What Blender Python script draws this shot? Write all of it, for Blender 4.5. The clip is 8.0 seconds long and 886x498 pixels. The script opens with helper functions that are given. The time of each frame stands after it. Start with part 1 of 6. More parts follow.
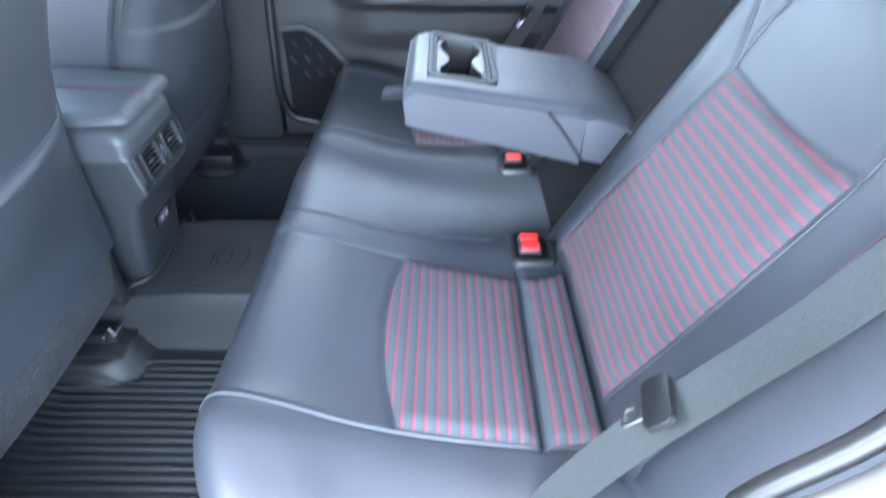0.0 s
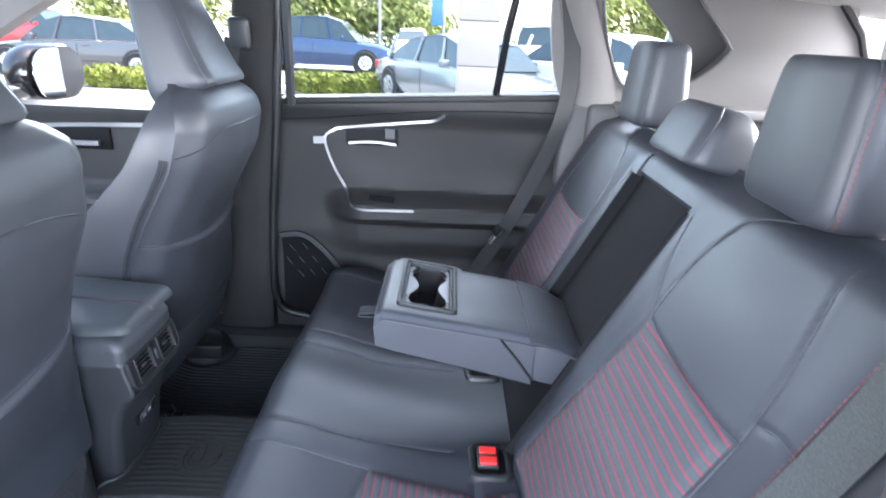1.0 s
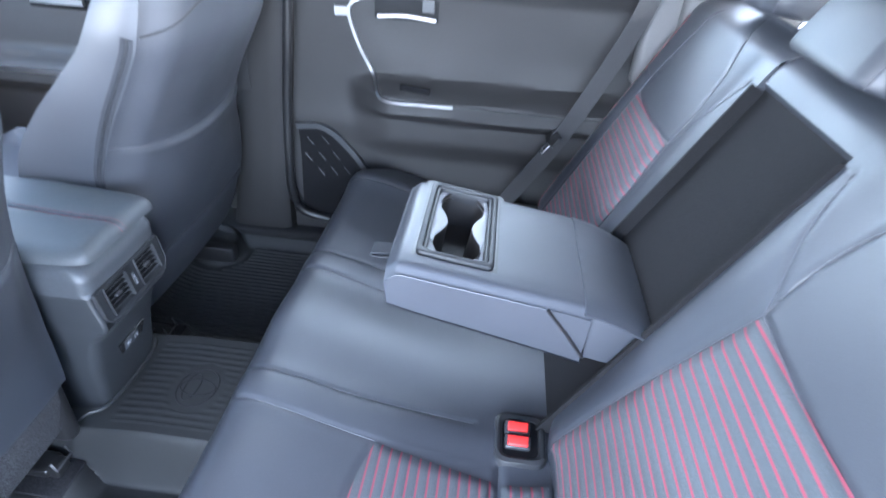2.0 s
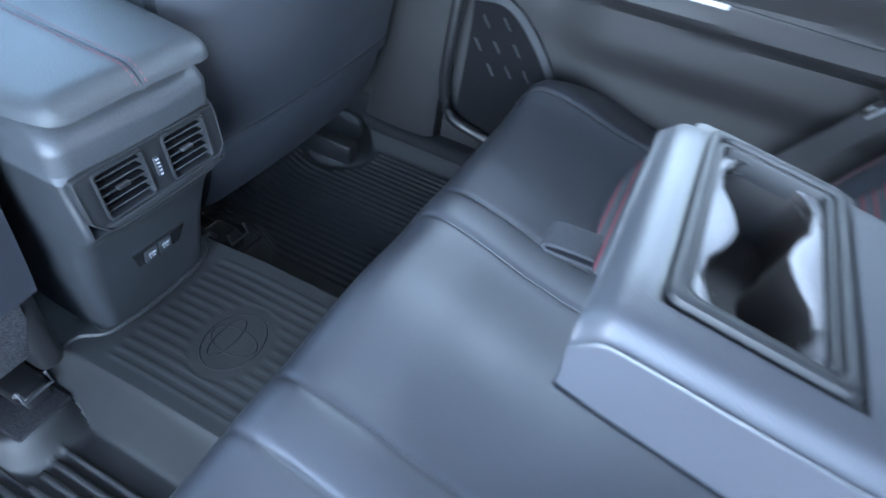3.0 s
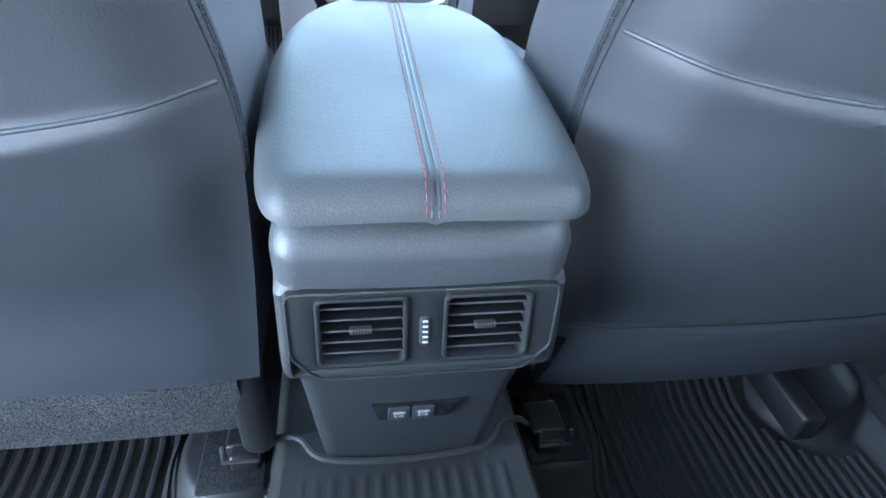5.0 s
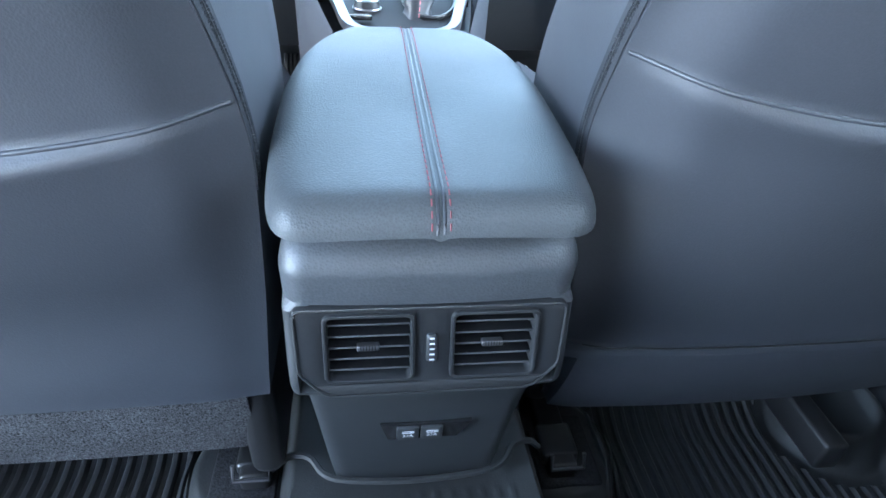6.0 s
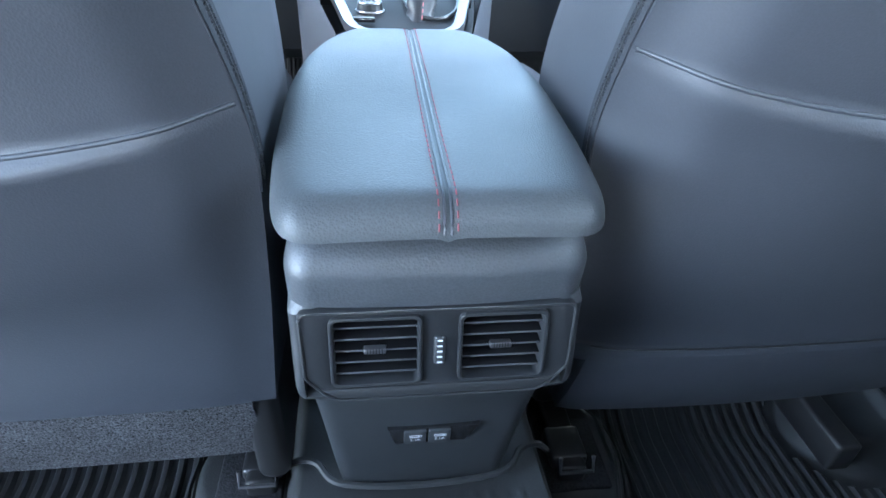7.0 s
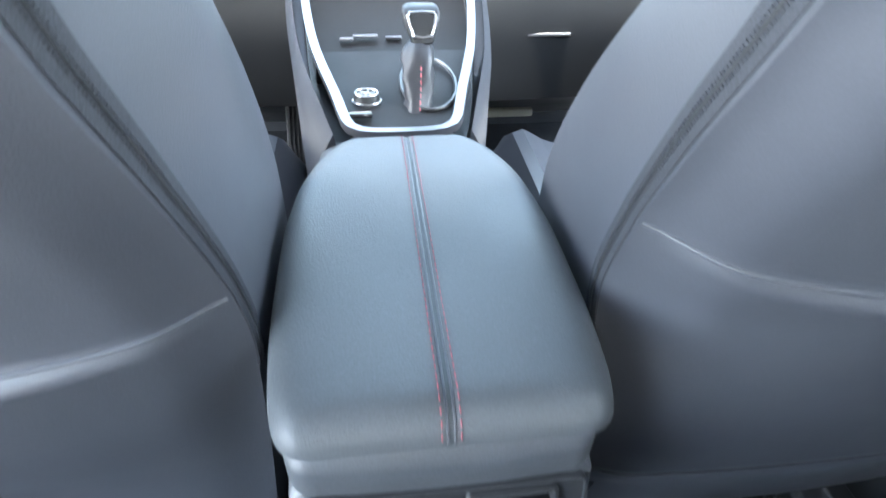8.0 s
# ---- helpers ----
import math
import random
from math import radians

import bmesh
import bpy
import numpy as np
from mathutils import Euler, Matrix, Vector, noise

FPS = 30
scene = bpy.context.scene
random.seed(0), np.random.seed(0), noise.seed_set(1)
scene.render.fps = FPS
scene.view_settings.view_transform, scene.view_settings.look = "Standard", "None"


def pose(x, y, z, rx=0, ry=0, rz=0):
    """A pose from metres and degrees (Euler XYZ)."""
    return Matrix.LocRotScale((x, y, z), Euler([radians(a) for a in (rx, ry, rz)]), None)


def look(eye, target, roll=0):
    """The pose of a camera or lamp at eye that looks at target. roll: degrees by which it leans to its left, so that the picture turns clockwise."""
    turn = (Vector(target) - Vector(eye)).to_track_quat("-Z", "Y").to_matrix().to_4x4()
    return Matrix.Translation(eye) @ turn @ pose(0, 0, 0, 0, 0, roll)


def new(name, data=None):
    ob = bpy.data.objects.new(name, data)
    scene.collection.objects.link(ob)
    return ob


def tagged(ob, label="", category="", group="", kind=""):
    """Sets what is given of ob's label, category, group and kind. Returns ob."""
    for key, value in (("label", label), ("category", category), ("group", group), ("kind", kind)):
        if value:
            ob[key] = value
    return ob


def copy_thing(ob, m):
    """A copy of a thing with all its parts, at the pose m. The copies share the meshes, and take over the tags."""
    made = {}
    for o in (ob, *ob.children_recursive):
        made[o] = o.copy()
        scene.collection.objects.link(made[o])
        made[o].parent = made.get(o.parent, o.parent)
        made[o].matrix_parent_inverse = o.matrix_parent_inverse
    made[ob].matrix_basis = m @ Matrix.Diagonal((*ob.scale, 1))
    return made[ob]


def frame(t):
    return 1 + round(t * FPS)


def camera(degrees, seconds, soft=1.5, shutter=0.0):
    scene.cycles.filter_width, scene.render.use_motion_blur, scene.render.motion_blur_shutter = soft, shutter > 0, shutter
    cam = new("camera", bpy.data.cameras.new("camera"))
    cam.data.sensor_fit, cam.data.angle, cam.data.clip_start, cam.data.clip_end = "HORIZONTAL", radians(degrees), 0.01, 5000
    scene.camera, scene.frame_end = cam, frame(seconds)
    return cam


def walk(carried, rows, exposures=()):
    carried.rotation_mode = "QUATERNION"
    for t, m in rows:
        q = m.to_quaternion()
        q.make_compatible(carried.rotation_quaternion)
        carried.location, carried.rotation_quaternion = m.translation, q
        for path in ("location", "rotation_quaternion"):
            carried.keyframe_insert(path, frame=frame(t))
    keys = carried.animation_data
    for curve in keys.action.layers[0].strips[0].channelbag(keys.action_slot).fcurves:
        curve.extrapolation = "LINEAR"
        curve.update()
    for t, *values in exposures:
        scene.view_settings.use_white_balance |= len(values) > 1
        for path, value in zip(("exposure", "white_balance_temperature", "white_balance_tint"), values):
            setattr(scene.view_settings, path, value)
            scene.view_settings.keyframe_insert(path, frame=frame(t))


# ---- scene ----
EXPOSURE = 2.55
# seconds, stops, kelvin and tint of the clip's own exposure and white balance
STOPS = [(0.0, 0.95, 6050, 6), (0.4, 0.82, 6300, 8), (0.7, 0.48, 6500, 10), (1.0, 0.29, 6600, 11), (1.3, 0.36, 6500, 10), (2.3, 1.19, 5950, 9), (3.0, 1.10, 5750, 4), (3.5, 1.50, 5800, 3), (4.0, 1.52, 5950, 4), (4.5, 1.48, 5930, 3), (5.0, 1.34, 5970, 2), (7.0, 1.08, 5850, 2), (7.6, 1.12, 6000, 3), (8.0, 1.30, 6700, 4)]
cam = camera(76.4, 8.0, soft=1.6, shutter=0.4)
PATH = [
    (0, (-0.983, -0.257, 1.21), (0.594, -0.258, -0.02), 0.6),
    (0.3, (-1.018, -0.254, 1.273), (0.693, -0.332, 0.241), 2.9),
    (0.5, (-1.047, -0.29, 1.31), (0.727, -0.347, 0.389), 2.7),
    (1, (-1.037, -0.312, 1.349), (0.83, -0.313, 0.633), 2.6),
    (1.2, (-1.006, -0.32, 1.353), (0.862, -0.248, 0.642), 2.4),
    (2.3, (-0.631, -0.307, 1.302), (0.915, -0.162, 0.041), 5.0),
    (2.5, (-0.547, -0.274, 1.235), (0.944, -0.063, -0.082), 5.8),
    (2.7, (-0.47, -0.223, 1.19), (0.963, 0.052, -0.178), 8.1),
    (3, (-0.344, -0.183, 1.095), (1.021, 0.302, -0.283), 10.4),
    (3.2, (-0.261, -0.146, 1.063), (1.05, 0.391, -0.349), 13.4),
    (3.5, (-0.168, -0.088, 1.026), (0.988, 0.696, -0.406), 15.2),
    (3.7, (-0.128, -0.048, 1.008), (0.866, 0.937, -0.42), 14.3),
    (4, (-0.092, 0.005, 0.982), (0.653, 1.221, -0.42), 12.3),
    (4.2, (-0.069, 0.008, 0.97), (0.521, 1.362, -0.379), 9.4),
    (4.5, (-0.056, 0.011, 0.963), (0.372, 1.476, -0.329), 7.5),
    (5, (-0.048, 0.013, 0.972), (0.262, 1.572, -0.242), 5.1),
    (6.5, (-0.041, 0.005, 0.97), (0.201, 1.626, -0.177), 3.8),
    (7, (-0.043, 0.01, 0.967), (0.195, 1.635, -0.175), 3.1),
    (7.5, (-0.044, 0.01, 0.971), (0.195, 1.629, -0.18), 2.3),
    (7.7, (-0.042, 0.031, 0.997), (0.194, 1.65, -0.153), 1.8),
    (7.9, (-0.036, 0.071, 1.045), (0.198, 1.693, -0.101), 1.5),
    (8, (-0.034, 0.088, 1.059), (0.185, 1.71, -0.091), 1.2),
]
walk(cam, [(t, look(eye, target, roll)) for t, eye, target, roll in PATH], [(t, EXPOSURE + stops, kelvin, tint) for t, stops, kelvin, tint in STOPS])

# ---- world and light ----
SUN_ELEVATION, SUN_AZIMUTH = 76.0, 270.0  # degrees; azimuth counter-clockwise from +x
world = bpy.data.worlds.new("sky")
scene.world = world
world.use_nodes = True
wn, wl = world.node_tree.nodes, world.node_tree.links
sky = wn.new("ShaderNodeTexSky")
sky.sky_type = "NISHITA"
sky.sun_disc = False
sky.sun_elevation = radians(SUN_ELEVATION)
sky.sun_rotation = radians(90.0 - SUN_AZIMUTH)
sky.air_density, sky.dust_density, sky.ozone_density = 1.0, 2.0, 1.0
wl.new(sky.outputs["Color"], wn["Background"].inputs["Color"])
wn["Background"].inputs["Strength"].default_value = 0.19
sun = new("sun", bpy.data.lights.new("sun", "SUN"))
sun.data.energy, sun.data.angle, sun.data.color = 2.6, radians(0.5), (1.0, 0.94, 0.86)
az, el = radians(SUN_AZIMUTH), radians(SUN_ELEVATION)
sun_way = Vector((math.cos(az) * math.cos(el), math.sin(az) * math.cos(el), math.sin(el)))
sun.matrix_world = look(sun_way * 30, (0, 0, 0))


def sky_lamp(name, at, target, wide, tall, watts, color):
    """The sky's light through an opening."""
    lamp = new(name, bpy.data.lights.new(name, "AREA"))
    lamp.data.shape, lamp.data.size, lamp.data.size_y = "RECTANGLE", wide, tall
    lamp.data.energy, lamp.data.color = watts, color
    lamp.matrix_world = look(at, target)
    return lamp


sky_lamp("doorway_light", (-4.00, -0.30, 1.42), (0.2, -0.05, 0.80), 5.0, 1.6, 105.0, (0.79, 0.90, 1.09))
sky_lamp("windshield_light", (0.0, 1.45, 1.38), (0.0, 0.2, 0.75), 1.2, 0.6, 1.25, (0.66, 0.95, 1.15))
sky_lamp("rear_window_light", (0.0, -3.60, 1.95), (0.0, 0.3, 0.95), 2.4, 1.0, 150.0, (0.92, 0.95, 1.0))
sky_lamp("side_window_light", (2.2, -0.10, 2.45), (0.1, -0.10, 0.70), 2.8, 1.2, 20.0, (0.84, 0.92, 1.06))

sky_lamp("driver_window_light", (-1.30, 0.75, 1.42), (0.25, 0.45, 0.85), 0.9, 0.45, 6.5, (0.95, 0.95, 1.0))
sky_lamp("passenger_window_light", (1.30, 0.70, 1.45), (0.05, -0.10, 0.60), 0.9, 0.45, 5.0, (0.80, 0.92, 1.08))


# ---- materials ----
def material(name, color, rough=0.5, metal=0.0, spec=0.5, var=0.15, var_scale=6.0, grain=0.0, grain_scale=400.0, bump=0.0, rough_var=0.08, cells=False, coat=0.0):
    """A surface with soft blotches, fine grain and small relief, in object space."""
    m = bpy.data.materials.new(name)
    m.use_nodes = True
    n, l = m.node_tree.nodes, m.node_tree.links
    b = n["Principled BSDF"]
    b.inputs["Metallic"].default_value = metal
    b.inputs["Specular IOR Level"].default_value = spec
    b.inputs["Coat Weight"].default_value = coat
    tc = n.new("ShaderNodeTexCoord")
    big = n.new("ShaderNodeTexNoise")
    big.inputs["Scale"].default_value, big.inputs["Detail"].default_value = var_scale, 4.0
    l.new(tc.outputs["Object"], big.inputs["Vector"])
    fine = n.new("ShaderNodeTexVoronoi" if cells else "ShaderNodeTexNoise")
    fine.inputs["Scale"].default_value = grain_scale
    l.new(tc.outputs["Object"], fine.inputs["Vector"])
    fine_out = fine.outputs["Distance"] if cells else fine.outputs["Fac"]
    ramp = n.new("ShaderNodeMapRange")
    ramp.inputs["From Min"].default_value, ramp.inputs["From Max"].default_value = 0.25, 0.75
    ramp.inputs["To Min"].default_value, ramp.inputs["To Max"].default_value = 1.0 - var, 1.0 + var
    l.new(big.outputs["Fac"], ramp.inputs["Value"])
    g = n.new("ShaderNodeMapRange")
    g.inputs["From Min"].default_value, g.inputs["From Max"].default_value = (0.0, 1.0) if cells else (0.3, 0.7)
    g.inputs["To Min"].default_value, g.inputs["To Max"].default_value = 1.0 - grain, 1.0 + grain
    l.new(fine_out, g.inputs["Value"])
    mul = n.new("ShaderNodeMath")
    mul.operation = "MULTIPLY"
    l.new(ramp.outputs["Result"], mul.inputs[0])
    l.new(g.outputs["Result"], mul.inputs[1])
    tint = n.new("ShaderNodeVectorMath")
    tint.operation = "SCALE"
    tint.inputs[0].default_value = color
    l.new(mul.outputs["Value"], tint.inputs["Scale"])
    l.new(tint.outputs["Vector"], b.inputs["Base Color"])
    rr = n.new("ShaderNodeMapRange")
    rr.inputs["From Min"].default_value, rr.inputs["From Max"].default_value = 0.3, 0.7
    rr.inputs["To Min"].default_value, rr.inputs["To Max"].default_value = max(rough - rough_var, 0.02), min(rough + rough_var, 1.0)
    l.new(big.outputs["Fac"], rr.inputs["Value"])
    l.new(rr.outputs["Result"], b.inputs["Roughness"])
    if bump:
        bp = n.new("ShaderNodeBump")
        bp.inputs["Strength"].default_value, bp.inputs["Distance"].default_value = bump, 0.001
        l.new(fine_out, bp.inputs["Height"])
        l.new(bp.outputs["Normal"], b.inputs["Normal"])
    return m


def glass(name, tint=(0.9, 0.93, 0.93), rough=0.0):
    m = bpy.data.materials.new(name)
    m.use_nodes = True
    n, l = m.node_tree.nodes, m.node_tree.links
    n.remove(n["Principled BSDF"])
    mix, clear, gloss, fres = n.new("ShaderNodeMixShader"), n.new("ShaderNodeBsdfTransparent"), n.new("ShaderNodeBsdfGlossy"), n.new("ShaderNodeFresnel")
    clear.inputs["Color"].default_value = (*tint, 1)
    gloss.inputs["Roughness"].default_value = rough
    fres.inputs["IOR"].default_value = 1.35
    l.new(fres.outputs[0], mix.inputs[0])
    l.new(clear.outputs[0], mix.inputs[1])
    l.new(gloss.outputs[0], mix.inputs[2])
    l.new(mix.outputs[0], n["Material Output"].inputs["Surface"])
    return m


def striped_cloth(name, axis, pitch, offset=0.0):
    """Grey ribbed cloth with thin red lines; axis: the object-space direction across the lines."""
    m = material(name, (0.060, 0.069, 0.076), 0.72, spec=0.3, var=0.12, var_scale=9, grain=0.25, grain_scale=900, bump=0.3)
    n, l = m.node_tree.nodes, m.node_tree.links
    b = n["Principled BSDF"]
    base = b.inputs["Base Color"].links[0].from_socket
    tc = n.new("ShaderNodeTexCoord")
    dot = n.new("ShaderNodeVectorMath")
    dot.operation = "DOT_PRODUCT"
    dot.inputs[1].default_value = axis
    l.new(tc.outputs["Object"], dot.inputs[0])
    add = n.new("ShaderNodeMath")
    add.operation = "ADD"
    add.inputs[1].default_value = 50.0 * pitch + offset
    l.new(dot.outputs["Value"], add.inputs[0])
    mod = n.new("ShaderNodeMath")
    mod.operation = "PINGPONG"
    mod.inputs[1].default_value = pitch / 2
    l.new(add.outputs[0], mod.inputs[0])
    line = n.new("ShaderNodeMapRange")
    line.inputs["From Min"].default_value, line.inputs["From Max"].default_value = pitch * 0.04, pitch * 0.145
    line.inputs["To Min"].default_value, line.inputs["To Max"].default_value = 1.0, 0.0
    l.new(mod.outputs[0], line.inputs["Value"])
    mix = n.new("ShaderNodeMix")
    mix.data_type = "RGBA"
    l.new(line.outputs[0], mix.inputs["Factor"])
    l.new(base, mix.inputs["A"])
    mix.inputs["B"].default_value = (0.22, 0.040, 0.062, 1)
    l.new(mix.outputs["Result"], b.inputs["Base Color"])
    relief = n.new("ShaderNodeMapRange")
    relief.interpolation_type = "SMOOTHSTEP"
    relief.inputs["From Max"].default_value = pitch * 0.42
    l.new(mod.outputs[0], relief.inputs["Value"])
    bp = n.new("ShaderNodeBump")
    bp.inputs["Strength"].default_value, bp.inputs["Distance"].default_value = 0.35, 0.003
    l.new(relief.outputs[0], bp.inputs["Height"])
    l.new(b.inputs["Normal"].links[0].from_socket, bp.inputs["Normal"])
    l.new(bp.outputs["Normal"], b.inputs["Normal"])
    return m


LEATHER = material("black_leather", (0.031, 0.034, 0.042), 0.47, spec=0.58, var=0.14, var_scale=5, grain=0.10, grain_scale=650, bump=0.10, cells=True)
LEATHER_FINE = material("console_leather", (0.040, 0.045, 0.050), 0.56, spec=0.42, var=0.12, var_scale=7, grain=0.18, grain_scale=640, bump=0.24, cells=True)
PIPING = material("seam_thread", (0.055, 0.058, 0.068), 0.45, var=0.1, grain=0.2, grain_scale=700)
STITCH = material("red_stitch", (0.26, 0.03, 0.045), 0.6, var=0.2, var_scale=30)
LID_STITCH = material("dull_red_stitch", (0.17, 0.035, 0.048), 0.7, var=0.2, var_scale=30)
RECESS_CLOTH = material("recess_cloth", (0.009, 0.009, 0.010), 0.9, spec=0.15, var=0.2, grain=0.4, grain_scale=600, bump=0.4)
BOOT = material("boot_leather", (0.018, 0.019, 0.023), 0.5, spec=0.35, var=0.14, var_scale=30, grain=0.1, grain_scale=650, bump=0.1)
# pale cream colour that stands in for sunlight on a footwell bar
SUN_STRIP = material("painted_sunlight", (0.72, 0.68, 0.58), 0.45, var=0.08, grain=0.1)
ZIP_TAPE = material("zip_tape", (0.021, 0.023, 0.028), 0.75, spec=0.25, var=0.12, grain=0.4, grain_scale=800, bump=0.4)
KNOB_BLACK = material("satin_knob_plastic", (0.015, 0.016, 0.018), 0.52, var=0.12, var_scale=9, grain=0.1, grain_scale=650, bump=0.12, spec=0.25)
TRIM = material("black_plastic", (0.021, 0.023, 0.026), 0.46, var=0.14, var_scale=5, grain=0.15, grain_scale=650, bump=0.2)
TRIM_GREY = material("grey_plastic", (0.075, 0.073, 0.074), 0.6, var=0.1, var_scale=4, grain=0.12, grain_scale=650, bump=0.18)
DOOR_TRIM = material("door_plastic", (0.0215, 0.0208, 0.0215), 0.62, spec=0.34, var=0.1, var_scale=4, grain=0.12, grain_scale=600, bump=0.22)
PILLAR_TRIM = material("pillar_plastic", (0.135, 0.125, 0.121), 0.65, var=0.06, var_scale=3, grain=0.08, grain_scale=700, bump=0.15)
LINER = material("headliner_cloth", (0.36, 0.35, 0.34), 0.9, spec=0.2, var=0.06, grain=0.12, grain_scale=700, bump=0.25)
GLOSS_BLACK = material("gloss_black", (0.010, 0.010, 0.011), 0.12, var=0.1, rough_var=0.04)
# near black: for black parts, and for recess shade put into the colour
DARK = material("black_and_recess_shade", (0.006, 0.006, 0.007), 0.8, spec=0.12, var=0.2)
RUBBER = material("mat_rubber", (0.021, 0.022, 0.023), 0.58, spec=0.4, var=0.22, var_scale=8, grain=0.15, grain_scale=500, bump=0.2)
SEAL = material("seal_rubber", (0.012, 0.012, 0.013), 0.4, var=0.15)
CARPET = material("speckled_carpet", (0.046, 0.046, 0.050), 0.95, spec=0.12, var=0.22, var_scale=22, grain=0.95, grain_scale=560, bump=1.0)
FLOOR_CARPET = material("floor_carpet", (0.02, 0.02, 0.022), 0.95, spec=0.1, var=0.2, grain=0.5, grain_scale=400, bump=0.8)
CHROME = material("satin_chrome", (0.34, 0.34, 0.35), 0.34, metal=1.0, var=0.05, rough_var=0.05)
SILVER = material("silver_trim", (0.17, 0.17, 0.18), 0.42, metal=0.9, var=0.06)
RED = material("red_plastic", (0.62, 0.025, 0.022), 0.38, var=0.1)
VENT_TRIM = material("vent_plastic", (0.017, 0.018, 0.020), 0.36, var=0.12, var_scale=9, grain=0.1, grain_scale=650, bump=0.12)
GRAINED = material("grained_leather", (0.040, 0.044, 0.050), 0.50, spec=0.5, var=0.12, var_scale=8, grain=0.2, grain_scale=520, bump=0.2, cells=True)
PANEL_BLACK = material("panel_black", (0.010, 0.010, 0.011), 0.62, spec=0.16, var=0.15, grain=0.1, grain_scale=500, bump=0.1)
VENT_GLOSS = material("lip_plastic", (0.022, 0.023, 0.025), 0.34, var=0.1, var_scale=9)
SIDE_TRIM = material("bolster_leather", (0.024, 0.028, 0.036), 0.55, spec=0.4, var=0.12, var_scale=5, grain=0.1, grain_scale=650, bump=0.1, cells=True)
# paler than the slats: the light along their front edges, as colour
SLAT_GLINT = material("slat_edge_glint", (0.050, 0.052, 0.056), 0.35, var=0.1)
SILL = material("sill_plastic", (0.013, 0.013, 0.014), 0.8, spec=0.2, var=0.12, grain=0.12, grain_scale=500, bump=0.15)
WHITE_MARK = material("white_print", (0.5, 0.51, 0.53), 0.6, var=0.05)
WEB = material("belt_webbing", (0.032, 0.037, 0.036), 0.62, var=0.12, grain=0.5, grain_scale=800, bump=0.4)
WEB_DARK = material("dark_webbing", (0.02, 0.02, 0.022), 0.7, var=0.15, grain=0.4, grain_scale=800, bump=0.4)
BODY_PAINT = material("silver_body_paint", (0.20, 0.205, 0.215), 0.3, metal=0.5, var=0.05, coat=0.6)
PANE = glass("window_glass")
BACK_STRIPE = striped_cloth("striped_back_cloth", (0, -0.452, 0.892), 0.0162)
SEAT_STRIPE = striped_cloth("striped_seat_cloth", (0, 1, 0), 0.0158)


# ---- building helpers ----
def mesh_of(name, verts, faces, mat, smooth=True):
    me = bpy.data.meshes.new(name)
    me.from_pydata([tuple(v) for v in verts], [], faces)
    me.validate()
    bm = bmesh.new()
    bm.from_mesh(me)
    bmesh.ops.recalc_face_normals(bm, faces=bm.faces)
    bm.to_mesh(me)
    bm.free()
    for p in me.polygons:
        p.use_smooth = smooth
    if smooth:
        me.set_sharp_from_angle(angle=radians(38))
    me.materials.append(mat)
    return me


def add(name, verts, faces, mat, parent=None, label="", smooth=True):
    ob = new(name, mesh_of(name, verts, faces, mat, smooth))
    if parent:
        ob.parent = parent
    return tagged(ob, label)


def part(name, bm, mat, parent=None, label="", smooth=True):
    bmesh.ops.recalc_face_normals(bm, faces=bm.faces)
    me = bpy.data.meshes.new(name)
    bm.to_mesh(me)
    bm.free()
    for p in me.polygons:
        p.use_smooth = smooth
    if smooth:
        me.set_sharp_from_angle(angle=radians(38))
    me.materials.append(mat)
    ob = new(name, me)
    if parent:
        ob.parent = parent
    return tagged(ob, label)


def thing(name, label, category, group="", kind=""):
    return tagged(new(name), label, category, group, kind)


def span(a, b, n):
    return [a + (b - a) * i / n for i in range(n + 1)]


def smooth_step(a, b, x):
    t = min(max((x - a) / (b - a), 0.0), 1.0)
    return t * t * (3 - 2 * t)


def bell(x, c, w):
    return math.exp(-((x - c) / w) ** 2)


def spline(points, n):
    """n + 1 points along a smooth line through the given ones, evenly by length."""
    p = [Vector(q) for q in points]
    p = [p[0] * 2 - p[1]] + p + [p[-1] * 2 - p[-2]]
    fine = []
    for a, b, c, d in zip(p, p[1:], p[2:], p[3:]):
        for k in range(24):
            t = k / 24
            fine.append(0.5 * ((2 * b) + (c - a) * t + (2 * a - 5 * b + 4 * c - d) * t * t + (3 * b - a - 3 * c + d) * t ** 3))
    fine.append(p[-2])
    far = [0.0]
    for a, b in zip(fine, fine[1:]):
        far.append(far[-1] + (b - a).length)
    out, k = [], 0
    for i in range(n + 1):
        want = far[-1] * i / n
        while k < len(far) - 2 and far[k + 1] < want:
            k += 1
        f = (want - far[k]) / max(far[k + 1] - far[k], 1e-9)
        out.append(fine[k].lerp(fine[k + 1], min(max(f, 0), 1)))
    return out


def lerp_table(table, x):
    """A smooth value between rows of (x, value)."""
    if x <= table[0][0]:
        return table[0][1]
    if x >= table[-1][0]:
        return table[-1][1]
    k = next(i for i in range(len(table) - 1) if x <= table[i + 1][0])
    (a, va), (b, vb) = table[k], table[k + 1]
    step = lambda i: (table[i + 1][1] - table[i][1]) / (table[i + 1][0] - table[i][0])  # noqa: E731
    here = step(k)

    def bend(other):
        return 0.0 if other * here <= 0 else 2 * other * here / (other + here)

    m0 = bend(step(k - 1)) if k else here
    m1 = bend(step(k + 1)) if k < len(table) - 2 else here
    h = b - a
    t = (x - a) / h
    return va * (2 * t ** 3 - 3 * t * t + 1) + h * m0 * (t ** 3 - 2 * t * t + t) + vb * (3 * t * t - 2 * t ** 3) + h * m1 * (t ** 3 - t * t)


